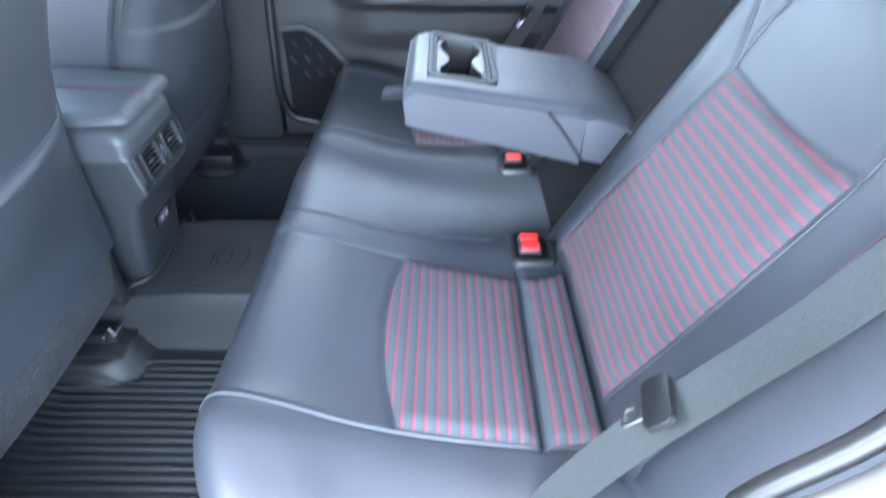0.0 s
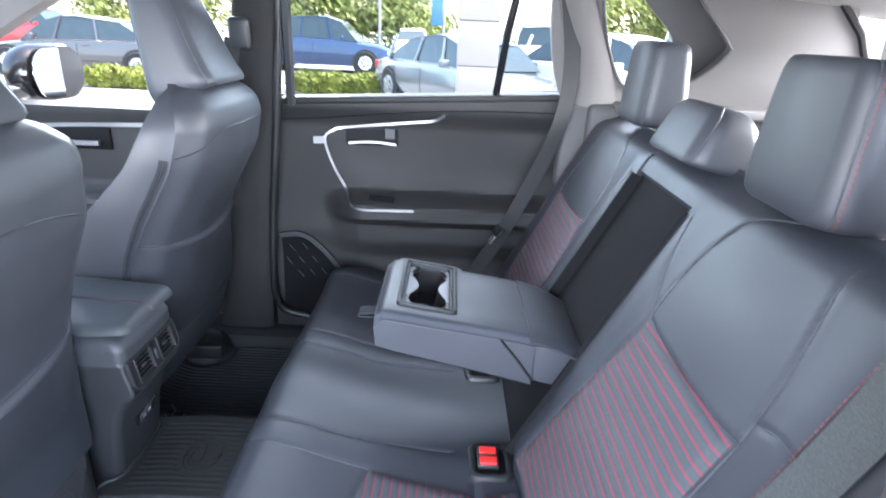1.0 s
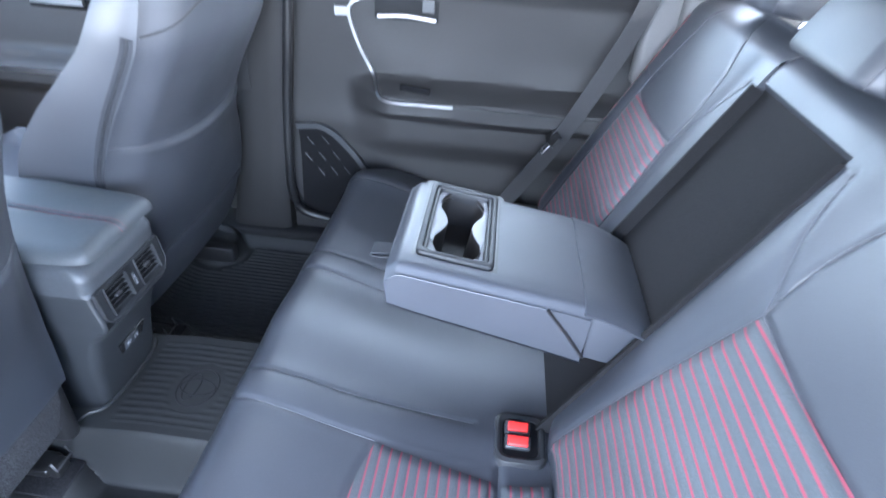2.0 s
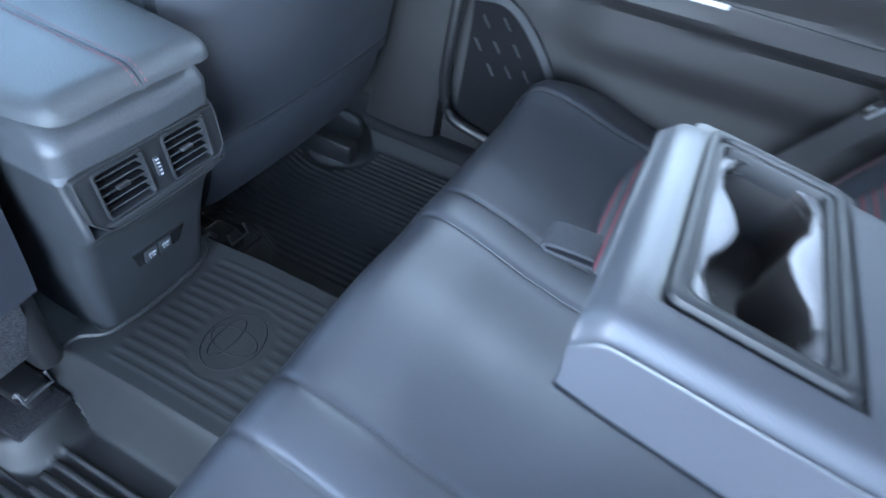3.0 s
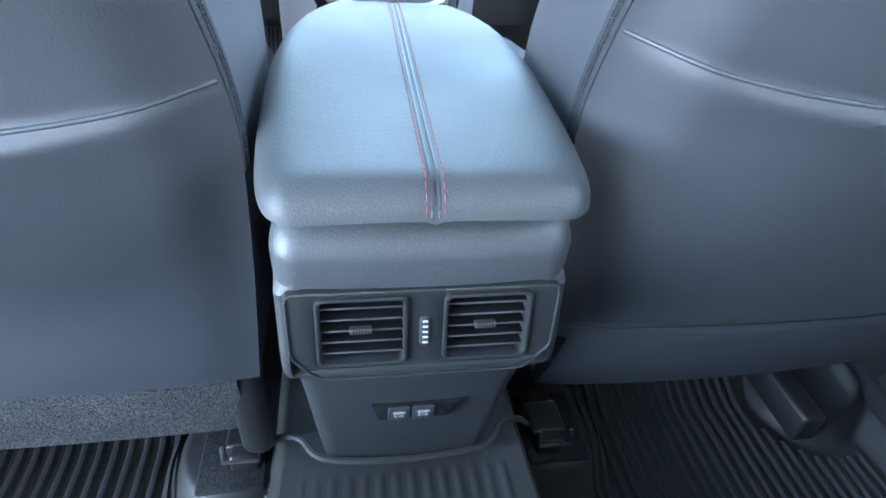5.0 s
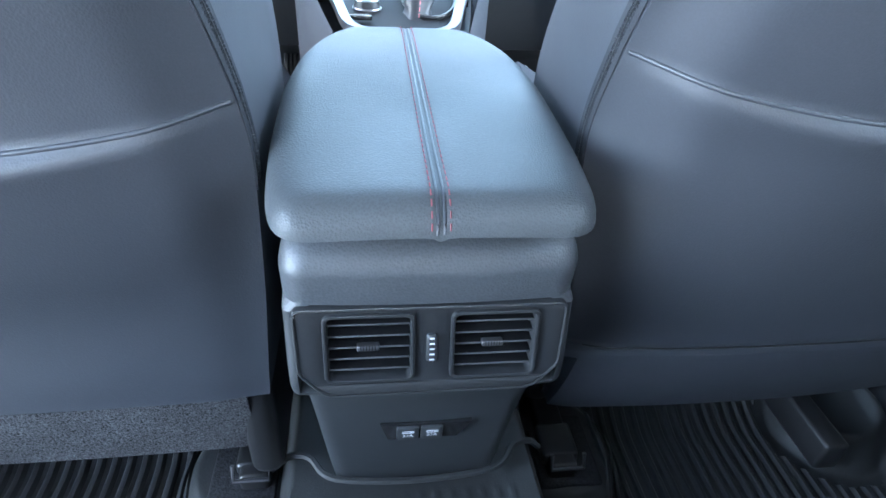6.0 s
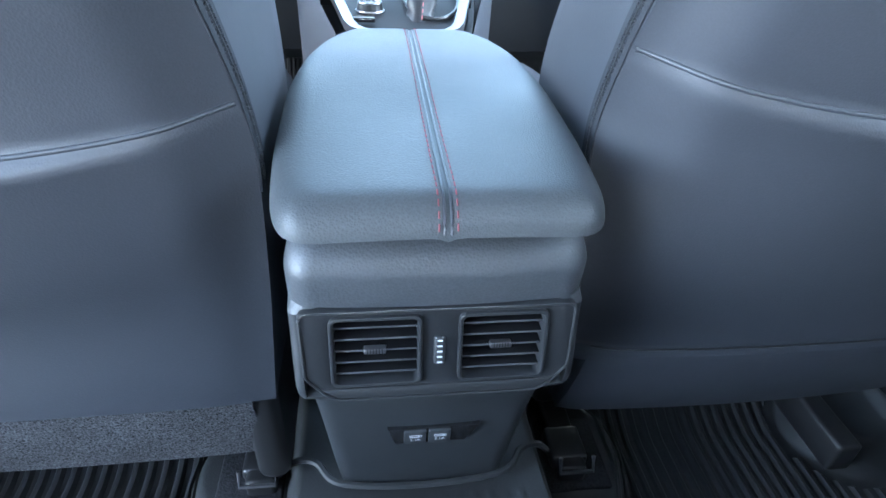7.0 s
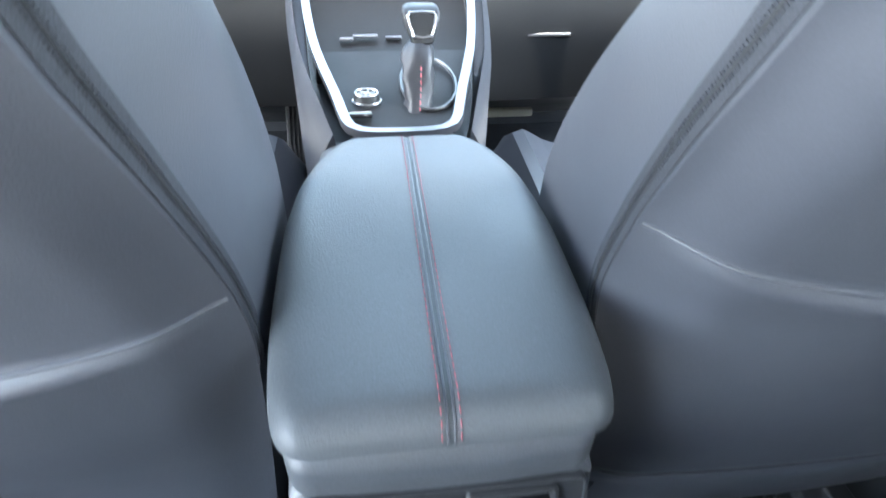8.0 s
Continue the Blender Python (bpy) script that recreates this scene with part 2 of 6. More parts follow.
def sheet(name, fn, us, vs, thick, mat, parent=None, label="", smooth=True):
    """A panel: the surface fn(u, v), and a back that lies thick behind it."""
    grid = [[Vector(fn(u, v)) for v in vs] for u in us]
    nu, nv = len(us), len(vs)
    front, back = [], []
    for i in range(nu):
        for j in range(nv):
            du = grid[min(i + 1, nu - 1)][j] - grid[max(i - 1, 0)][j]
            dv = grid[i][min(j + 1, nv - 1)] - grid[i][max(j - 1, 0)]
            nrm = du.cross(dv)
            nrm = nrm.normalized() if nrm.length > 1e-12 else Vector((0, 0, 1))
            front.append(grid[i][j])
            back.append(grid[i][j] - nrm * thick)
    verts, k = front + back, nu * nv
    faces = []
    for i in range(nu - 1):
        for j in range(nv - 1):
            a, b, c, d = i * nv + j, (i + 1) * nv + j, (i + 1) * nv + j + 1, i * nv + j + 1
            faces += [(a, b, c, d), (k + d, k + c, k + b, k + a)]
    rim = [i * nv for i in range(nu)] + [(nu - 1) * nv + j for j in range(1, nv)] + [i * nv + nv - 1 for i in range(nu - 2, -1, -1)] + [j for j in range(nv - 2, 0, -1)]
    for a, b in zip(rim, rim[1:] + rim[:1]):
        faces.append((a, k + a, k + b, b))
    return add(name, verts, faces, mat, parent, label, smooth)


def loft(name, rings, mat, parent=None, label="", cap=True, smooth=True):
    """A closed body through rings of equally many points."""
    n = len(rings[0])
    verts = [p for ring in rings for p in ring]
    faces = []
    for r in range(len(rings) - 1):
        for k in range(n):
            a, b = r * n + k, r * n + (k + 1) % n
            faces.append((a, b, b + n, a + n))
    if cap:
        faces += [tuple(range(n))[::-1], tuple(range((len(rings) - 1) * n, len(rings) * n))]
    return add(name, verts, faces, mat, parent, label, smooth)


def tube(name, points, radius, mat, parent=None, label="", sides=6, flat=1.0):
    """A thin round cord along points."""
    p = [Vector(q) for q in points]
    rings = []
    for i, q in enumerate(p):
        way = (p[min(i + 1, len(p) - 1)] - p[max(i - 1, 0)]).normalized()
        ref = Vector((0, 0, 1)) if abs(way.z) < 0.9 else Vector((1, 0, 0))
        a = way.cross(ref).normalized()
        b = way.cross(a)
        rings.append([q + a * math.cos(2 * math.pi * k / sides) * radius + b * math.sin(2 * math.pi * k / sides) * radius * flat for k in range(sides)])
    return loft(name, rings, mat, parent, label)


def ribbon(name, points, side, width, thick, mat, parent=None, label=""):
    """A flat band along points; side: the direction of its width, one or one for each point."""
    p = [Vector(q) for q in points]
    rings = []
    for i, q in enumerate(p):
        way = (p[min(i + 1, len(p) - 1)] - p[max(i - 1, 0)]).normalized()
        s = Vector(side[i] if isinstance(side[0], (tuple, list, Vector)) else side)
        s = (s - way * s.dot(way)).normalized()
        up = way.cross(s).normalized()
        h, t = s * width / 2, up * thick / 2
        rings.append([q - h + t, q + h + t, q + h - t, q - h - t])
    return loft(name, rings, mat, parent, label)


def block(name, size, at, mat, parent=None, label="", bevel=0.004, segments=3, turn=(0, 0, 0), taper=None):
    """A box with rounded edges. taper: the scale of its top in x and y."""
    bm = bmesh.new()
    bmesh.ops.create_cube(bm, size=1.0)
    for v in bm.verts:
        if taper and v.co.z > 0:
            v.co.x *= taper[0]
            v.co.y *= taper[1]
        v.co = Vector((v.co.x * size[0], v.co.y * size[1], v.co.z * size[2]))
    if bevel:
        bmesh.ops.bevel(bm, geom=bm.edges[:], offset=bevel, segments=segments, affect="EDGES", profile=0.5)
    bmesh.ops.transform(bm, matrix=pose(*at, *turn), verts=bm.verts)
    return part(name, bm, mat, parent, label)


def prism(name, outline, place, depth, mat, parent=None, label="", bevel=0.002, hole=None, segments=2):
    """An outline in the plane of place (its x and y), pushed along -z of it by depth, with rounded front edges."""
    bm = bmesh.new()
    n = len(outline)
    if hole:
        a = [bm.verts.new((x, y, 0)) for x, y in outline]
        b = [bm.verts.new((x, y, 0)) for x, y in hole]
        for k in range(n):
            bm.faces.new((a[k], a[(k + 1) % n], b[(k + 1) % n], b[k]))
    else:
        bm.faces.new([bm.verts.new((x, y, 0)) for x, y in outline])
    out = bmesh.ops.extrude_face_region(bm, geom=bm.faces[:])
    bmesh.ops.translate(bm, verts=[g for g in out["geom"] if isinstance(g, bmesh.types.BMVert)], vec=(0, 0, -depth))
    bmesh.ops.recalc_face_normals(bm, faces=bm.faces)
    if bevel:
        edges = [e for e in bm.edges if all(abs(v.co.z) < 1e-6 for v in e.verts) and len(e.link_faces) == 2 and e.calc_face_angle(0) > 0.5]
        bmesh.ops.bevel(bm, geom=edges, offset=bevel, segments=segments, affect="EDGES", profile=0.5)
    bmesh.ops.transform(bm, matrix=place, verts=bm.verts)
    return part(name, bm, mat, parent, label)


def fillet(points, radii, n=5):
    """A closed outline whose corners are rounded by the given radii."""
    out = []
    m = len(points)
    for i, r in enumerate(radii):
        a, b, c = Vector(points[i - 1]), Vector(points[i]), Vector(points[(i + 1) % m])
        da, dc = (a - b).normalized(), (c - b).normalized()
        half = da.angle(dc) / 2
        cut = r / math.tan(half)
        start, end = b + da * cut, b + dc * cut
        for k in range(n + 1):
            t = k / n
            q = start * (1 - t) ** 2 + b * 2 * t * (1 - t) + end * t * t
            out.append((q.x, q.y))
    return out


def smooth_loop(points, n):
    """A smooth closed outline through points, n points in all."""
    p = [Vector(q) for q in points]
    m, out = len(p), []
    for k in range(n):
        f = k * m / n
        i, t = int(f), f - int(f)
        a, b, c, d = p[i - 1], p[i], p[(i + 1) % m], p[(i + 2) % m]
        q = 0.5 * (2 * b + (c - a) * t + (2 * a - 5 * b + 4 * c - d) * t * t + (3 * b - a - 3 * c + d) * t ** 3)
        out.append((q.x, q.y))
    return out


def plate(name, outline, holes, place, depth, mat, parent=None, label="", bevel=0.0015):
    """A flat plate with openings through it, in the plane of place."""
    bm = bmesh.new()
    edges = []
    for loop in [outline] + holes:
        vs = [bm.verts.new((x, y, 0)) for x, y in loop]
        edges += [bm.edges.new((a, b)) for a, b in zip(vs, vs[1:] + vs[:1])]
    bmesh.ops.triangle_fill(bm, edges=edges, use_beauty=True)
    out = bmesh.ops.extrude_face_region(bm, geom=bm.faces[:])
    bmesh.ops.translate(bm, verts=[g for g in out["geom"] if isinstance(g, bmesh.types.BMVert)], vec=(0, 0, -depth))
    bmesh.ops.recalc_face_normals(bm, faces=bm.faces)
    rim = [e for e in bm.edges if all(abs(v.co.z) < 1e-6 for v in e.verts) and len(e.link_faces) == 2 and e.calc_face_angle(0) > 0.5]
    bmesh.ops.bevel(bm, geom=rim, offset=bevel, segments=2, affect="EDGES", profile=0.5)
    bmesh.ops.transform(bm, matrix=place, verts=bm.verts)
    return part(name, bm, mat, parent, label)


def rounded(w, h, r, n=5, cx=0.0, cy=0.0):
    """A rounded rectangle's outline."""
    pts = []
    for sx, sy, a0 in ((1, 1, 0), (-1, 1, 90), (-1, -1, 180), (1, -1, 270)):
        for k in range(n + 1):
            a = radians(a0 + 90 * k / n)
            pts.append((cx + sx * (w / 2 - r) + r * math.cos(a), cy + sy * (h / 2 - r) + r * math.sin(a)))
    return pts


def near_line(x, y, line):
    """The distance of (x, y) from a line of points."""
    best = 9.0
    for (ax, ay), (bx, by) in zip(line, line[1:]):
        dx, dy = bx - ax, by - ay
        t = min(max(((x - ax) * dx + (y - ay) * dy) / (dx * dx + dy * dy), 0), 1)
        best = min(best, math.hypot(x - ax - t * dx, y - ay - t * dy))
    return best


def stitches(name, points, mat, parent, length=0.007, gap=0.004, radius=0.0011, label=""):
    """A row of short threads along points, as one mesh."""
    verts, faces = [], []
    p = [Vector(q) for q in points]
    total = sum((b - a).length for a, b in zip(p, p[1:]))
    line = spline(p, max(int(total / (length + gap)) * 5, 10))
    per = 5
    for i in range(0, len(line) - per, per):
        a, b = line[i], line[i + 3]
        way = (b - a).normalized()
        s = way.cross(Vector((0, 0, 1)) if abs(way.z) < 0.9 else Vector((1, 0, 0))).normalized() * radius
        t = way.cross(s).normalized() * radius
        k = len(verts)
        verts += [a + s, a + t, a - s, a - t, b + s, b + t, b - s, b - t]
        faces += [(k, k + 1, k + 5, k + 4), (k + 1, k + 2, k + 6, k + 5), (k + 2, k + 3, k + 7, k + 6), (k + 3, k, k + 4, k + 7), (k, k + 3, k + 2, k + 1), (k + 4, k + 5, k + 6, k + 7)]
    return add(name, verts, faces, mat, parent, label)


# ---- the setting: outside ----
ASPHALT = material("sunlit_asphalt", (0.23, 0.225, 0.22), 0.9, spec=0.2, var=0.15, var_scale=0.4, grain=0.3, grain_scale=60, bump=0.2)
add("ground", [(-300, -300, 0), (300, -300, 0), (300, 300, 0), (-300, 300, 0)], [(0, 1, 2, 3)], ASPHALT)
tagged(bpy.data.objects["ground"], "pale sunlit asphalt of a car park", "ground", kind="structure")

# ---- the setting: the car's own shell ----
block("floor", (1.56, 3.7, 0.04), (0, 0.15, 0.25), FLOOR_CARPET, bevel=0.0)
tagged(bpy.data.objects["floor"], "dark carpeted car floor under rubber mats", "floor", kind="structure")


def liner_at(u, v):
    return (u, v, 1.590 - 0.075 * (u / 0.6) ** 2 - 0.05 * ((v + 0.2) / 1.2) ** 2)


sheet("ceiling", liner_at, span(-0.68, 0.68, 16), span(-1.62, 1.0, 20), -0.035, LINER)
tagged(bpy.data.objects["ceiling"], "light grey cloth headliner under the roof", "ceiling", kind="structure")


# unseen blocks along the roof edges, added to keep the sun off the doors
for sx, tag in ((1, "right"), (-1, "left")):
    block("trim_roof_sun_block_" + tag, (0.09, 2.6, 0.05), (sx * 0.705, -0.30, 1.545), BODY_PAINT, bevel=0.015)
    tagged(bpy.data.objects["trim_roof_sun_block_" + tag], "unseen silver roof edge block that keeps sun off the doors", "roof edge", kind="structure")


def side_pillar(name, low, high, low_wide, high_wide, mat, label, thick=0.07, steps=14, flare=0.0):
    """A pillar on the inner side wall from low to high (x, y, z), of the given widths along y."""
    rings = []
    for i in range(steps + 1):
        t = i / steps
        c = Vector(low).lerp(Vector(high), t)
        w = (low_wide + (high_wide - low_wide) * t) / 2 + flare * (1 - t) ** 5
        c.x += 0.02 * math.sin(math.pi * t) * (1 if c.x > 0 else -1)
        sx = 1 if c.x > 0 else -1
        ring = []
        for dx, dy in ((0.012, -1), (0.0, -0.8), (-0.004, -0.3), (-0.004, 0.3), (0.0, 0.8), (0.012, 1), (thick, 1), (thick, -1)):
            ring.append(c + Vector((sx * dx, dy * w, 0)))
        rings.append(ring)
    ob = loft(name, rings, mat)
    return tagged(ob, label, "pillar", kind="structure")


B_TRIM = material("b_pillar_plastic", (0.017, 0.0165, 0.017), 0.70, spec=0.25, var=0.08, var_scale=3, grain=0.1, grain_scale=650, bump=0.18)
side_pillar("trim_pillar_right", (0.70, 0.362, 0.36), (0.615, 0.226, 1.47), 0.135, 0.125, B_TRIM, "dark grey plastic pillar trim beside the front seat", flare=0.025)
side_pillar("trim_pillar_left", (-0.70, 0.370, 0.36), (-0.615, 0.250, 1.47), 0.15, 0.13, B_TRIM, "dark grey plastic pillar trim at the open doorway", flare=0.04)

# door seals: black rubber round the doorways
for sx, tag in ((1, "right"), (-1, "left")):
    base_y = 0.0 if sx > 0 else 0.04
    line = spline([(sx * 0.655, 0.155 + base_y, 1.46), (sx * 0.69, 0.175 + base_y, 1.15), (sx * 0.718, 0.225 + base_y, 0.75), (sx * 0.728, 0.258 + base_y, 0.55), (sx * 0.745, 0.20 + base_y, 0.42), (sx * 0.75, 0.05 + base_y, 0.375), (sx * 0.75, -0.20, 0.37)], 40)
    if sx > 0:
        line = spline([(0.630, 0.160, 1.46), (0.664, 0.196, 1.15), (0.682, 0.220, 0.95), (0.694, 0.240, 0.79), (0.703, 0.254, 0.60), (0.707, 0.256, 0.50), (0.712, 0.236, 0.435), (0.716, 0.19, 0.412), (0.722, 0.05, 0.392), (0.728, -0.25, 0.385)], 60)
    ob = tube("trim_seal_" + tag, line, 0.0125, SEAL, sides=12)
    tagged(ob, "black rubber seal along the doorway edge", "door seal", kind="structure")
    block("trim_sill_" + tag, (0.20, 2.6, 0.16), (sx * 0.79, 0.12, 0.275), SILL, bevel=0.02)
    tagged(bpy.data.objects["trim_sill_" + tag], "black plastic scuff plate over the door sill", "door sill", kind="structure")


# ---- right rear door ----
def door_x(y, z):
    """The inner face of the right rear door."""
    x = 0.752
    x -= 0.030 * smooth_step(1.06, 1.13, z)
    x += 0.012 * bell(z, 1.0, 0.07) * smooth_step(0.06, -0.02, y) * smooth_step(-0.62, -0.35, y)
    arm = smooth_step(0.09 + 0.10 * (z - 0.82), -0.05, y)
    x -= 0.085 * arm * smooth_step(0.745, 0.79, z) * smooth_step(0.865, 0.825, z)
    x -= 0.035 * arm * smooth_step(0.62, 0.70, z) * smooth_step(0.80, 0.74, z)
    x += 0.010 * bell(z, 0.92, 0.06) * smooth_step(0.0, -0.12, y)
    x -= 0.010 * bell(z, 0.715, 0.05) * smooth_step(-0.02, 0.10, y)
    x -= 0.03 * smooth_step(0.62, 0.36, z) * smooth_step(-0.1, 0.1, y) * 0.5
    return x


def door_sill(y):
    return 1.142 + 0.052 * (0.17 - y)


def door_at(y, v):
    z = 0.345 + (door_sill(y) - 0.345) * v
    return (door_x(y, z), y, z)


door_1 = thing("door_1", "dark grey moulded rear door panel with chrome trim, closed", "car door", kind="structure")
sheet("panel", door_at, span(0.262, -0.72, 84), span(0, 1, 90), 0.08, DOOR_TRIM, door_1)
block("sill_ledge", (0.10, 0.92, 0.022), (0.768, -0.245, 1.158), DOOR_TRIM, door_1, bevel=0.009, turn=(-3.0, 0, 0))


def on_door(y, z, lift=0.004):
    return (door_x(y, z) - lift, y, z)


def strip(name, path, width, mat, parent, lift=0.006, n=40, thick=0.006):
    line = spline([on_door(y, z, lift) for y, z in path], n)
    return ribbon(name, line, (0, 0.6, 0.8), width, thick, mat, parent)


def door_band(name, path, width, thick, mat, parent, lift=0.004, n=40, label=""):
    """A band lying on the door along (y, z) points, its width across the path."""
    line = spline([on_door(y, z, lift) for y, z in path], n)
    sides = []
    for i in range(len(line)):
        way = (line[min(i + 1, n)] - line[max(i - 1, 0)]).normalized()
        sides.append(way.cross(Vector((1, 0, 0))))
    return ribbon(name, line, sides, width, thick, mat, parent, label)


door_band("chrome_strip", [(-0.30, 1.112), (-0.265, 1.093), (-0.18, 1.082), (0.003, 1.060), (0.050, 1.049), (0.076, 1.018), (0.050, 0.935), (0.010, 0.860), (-0.018, 0.828), (-0.053, 0.819), (-0.12, 0.819), (-0.215, 0.820)], 0.0078, 0.008, CHROME, door_1, 0.006, 90, "satin chrome trim strip")
door_band("chrome_tab", [(0.112, 1.016), (0.076, 1.018)], 0.022, 0.008, CHROME, door_1, 0.006, 8)
door_band("armrest_lip", [(-0.215, 0.820), (-0.42, 0.818), (-0.60, 0.82)], 0.004, 0.004, SEAL, door_1, 0.003, 20)
door_band("handle_recess", [(0.01, 1.03), (-0.155, 1.03)], 0.052, 0.004, PANEL_BLACK, door_1, 0.002, 12)
handle = door_band("door_handle", [(0.0, 1.012), (-0.07, 1.018), (-0.15, 1.012)], 0.0068, 0.012, CHROME, door_1, 0.018, 16, "chrome pull handle")
door_band("lock_switch", [(-0.115, 1.045), (-0.145, 1.045)], 0.03, 0.012, TRIM, door_1, 0.012, 6)
door_band("window_switch", [(-0.07, 0.845), (-0.15, 0.842)], 0.02, 0.01, GLOSS_BLACK, door_1, 0.01, 6)
door_band("belt_groove", [(0.22, 1.075), (0.1, 1.085), (-0.3, 1.125), (-0.7, 1.135)], 0.003, 0.003, DARK, door_1, 0.001, 40)
# speaker grille with its sunk frame and small slots
def grille_edge(z):
    """The slanted rear edge of the grille at a height."""
    return 0.004 + 0.030 * smooth_step(0.44, 0.57, z) + 0.125 * max(0.0, (z - 0.555) / 0.14) ** 1.15


def grille_at(u, v):
    z = 0.41 + 0.285 * v
    y = 0.232 + (grille_edge(z) - 0.232) * u
    return (door_x(y, z) - 0.005, y, z)


grille = sheet("speaker_grille", grille_at, span(0, 1, 20), span(0, 1, 28), 0.004, DARK, door_1, "black speaker grille with slanted slots")
for gy, gz in ((0.200, 0.648), (0.155, 0.655), (0.210, 0.596), (0.168, 0.602), (0.125, 0.608), (0.172, 0.552), (0.132, 0.558), (0.092, 0.562)):
    tube("grille_slot", [on_door(gy + d * 0.009, gz + d * 0.011, 0.0058) for d in (1, -1)], 0.0010, TRIM, grille, "short dark slot bar")
door_band("speaker_frame", [(0.235, 0.695), (0.16, 0.70), (0.10, 0.655), (0.035, 0.57), (0.005, 0.47), (0.0, 0.40)], 0.016, 0.012, TRIM, door_1, 0.009, 40)

# rear door window: frame, division bar and panes
window_1 = thing("window_1", "clear rear door window with black division bar", "car window", kind="structure")


def side_glass(u, v):
    z = 1.15 + v * 0.375
    return (0.735 - 0.11 * v ** 1.2, u, z + 0.03 * (0.17 - u) / 0.9)


pane = sheet("pane", side_glass, span(0.16, -0.68, 10), span(0, 1, 8), 0.004, PANE, window_1)
pane.visible_shadow = False
tube("division_bar", [side_glass(-0.452, 0.0), side_glass(-0.47, 0.5), side_glass(-0.50, 1.0)], 0.011, GLOSS_BLACK, window_1)
for obj_name, pts in (("front_frame", [(0.70, 0.165, 1.13), (0.66, 0.155, 1.30), (0.60, 0.14, 1.50)]), ("top_frame", [(0.61, 0.2, 1.515), (0.615, -0.2, 1.525), (0.61, -0.6, 1.52)])):
    tube(obj_name, spline(pts, 12), 0.014, TRIM, window_1)

# ---- pillars behind the rear door, rear quarter window and cargo side ----
cp = [[(0.725, -0.64, 1.14), (0.71, -0.655, 1.19), (0.66, -0.625, 1.35), (0.595, -0.555, 1.56)], [(0.70, -0.80, 1.14), (0.69, -0.80, 1.22), (0.63, -0.72, 1.38), (0.575, -0.64, 1.56)]]


def c_pillar_at(u, v):
    a, b = spline(cp[0], 10)[int(round(v * 10))], spline(cp[1], 10)[int(round(v * 10))]
    p = a.lerp(b, u)
    p.x -= 0.018 * math.sin(math.pi * u)
    return p


c_pillar = sheet("trim_pillar_rear", c_pillar_at, span(0, 1, 8), span(0, 1, 10), 0.04, PILLAR_TRIM)
tagged(c_pillar, "grey plastic pillar trim between rear windows", "pillar", kind="structure")
cargo = thing("trim_cargo", "grey plastic trim of the cargo side and rear pillar", "side trim", kind="structure")
quarter = [(-0.81, 1.235), (-0.715, 1.52), (-0.93, 1.50), (-1.01, 1.435), (-1.085, 1.36), (-1.095, 1.335), (-1.05, 1.28), (-0.98, 1.24)]
outer = [(-0.66, 1.16), (-0.60, 1.58), (-0.93, 1.59), (-1.32, 1.56), (-1.44, 1.40), (-1.50, 1.30), (-1.60, 1.16), (-1.0, 1.155)]
quarter, outer = smooth_loop(quarter, 64), smooth_loop(outer, 64)
lean = Matrix.Translation((0.695, 0, 1.2)) @ Matrix.Rotation(radians(-14), 4, "Y")
place_q = Matrix(((0, 0, -1, 0), (1, 0, 0, 0), (0, 1, 0, 0), (0, 0, 0, 1)))
prism("rear_pillar", [(y, z - 1.2) for y, z in outer], lean @ place_q, 0.03, PILLAR_TRIM, cargo, bevel=0.004, hole=[(y, z - 1.2) for y, z in quarter])
gasket = [lean @ place_q @ Vector((y, z - 1.2, 0.004)) for y, z in quarter]
tube("window_gasket", gasket + gasket[:1], 0.0045, TRIM_GREY, cargo)
prism("window_reveal", [(y, z - 1.2) for y, z in smooth_loop([(-0.80, 1.50), (-0.935, 1.365), (-0.93, 1.30), (-0.84, 1.21), (-1.02, 1.21), (-1.13, 1.34), (-1.02, 1.45), (-0.93, 1.50)], 48)], lean @ place_q @ Matrix.Translation((0, 0, -0.034)), 0.01, TRIM_GREY, cargo, "dark reveal beside the quarter window", bevel=0.003)
tube("rear_seal", [lean @ place_q @ Vector((y, z - 1.2, 0.004)) for y, z in ((-1.31, 1.52), (-1.44, 1.40), (-1.50, 1.30), (-1.60, 1.16))], 0.010, SEAL, cargo)
block("pillar_base", (0.05, 0.16, 0.26), (0.715, -0.73, 1.04), TRIM_GREY, cargo, bevel=0.02)
block("cargo_side", (0.08, 0.95, 0.80), (0.70, -1.2, 0.77), TRIM_GREY, cargo, bevel=0.02)
block("cargo_shelf", (0.12, 0.9, 0.03), (0.66, -1.25, 1.165), PILLAR_TRIM, cargo, bevel=0.008)
cargo_left = copy_thing(cargo, Matrix.Diagonal((-1, 1, 1, 1)))
cargo_left.name = "trim_cargo_left"
tailgate = thing("tailgate", "grey plastic tailgate with a wide rear window", "tailgate", kind="structure")
tg_out = [(-0.78, -0.95), (0.78, -0.95), (0.77, 0.0), (0.68, 0.42), (-0.68, 0.42), (-0.77, 0.0)]
tg_in = [(-0.69, -0.02), (0.69, -0.02), (0.70, 0.05), (0.61, 0.37), (-0.61, 0.37), (-0.70, 0.05)]
place_t = Matrix.Translation((0, -1.66, 1.17)) @ Matrix.Rotation(radians(90 - 12), 4, "X")
prism("tailgate_panel", tg_out, place_t, 0.05, PILLAR_TRIM, tailgate, bevel=0.004, hole=tg_in)

# ---- right front door ----
door_2 = thing("door_2", "dark grey front door panel with chrome trim, closed", "car door", kind="structure")


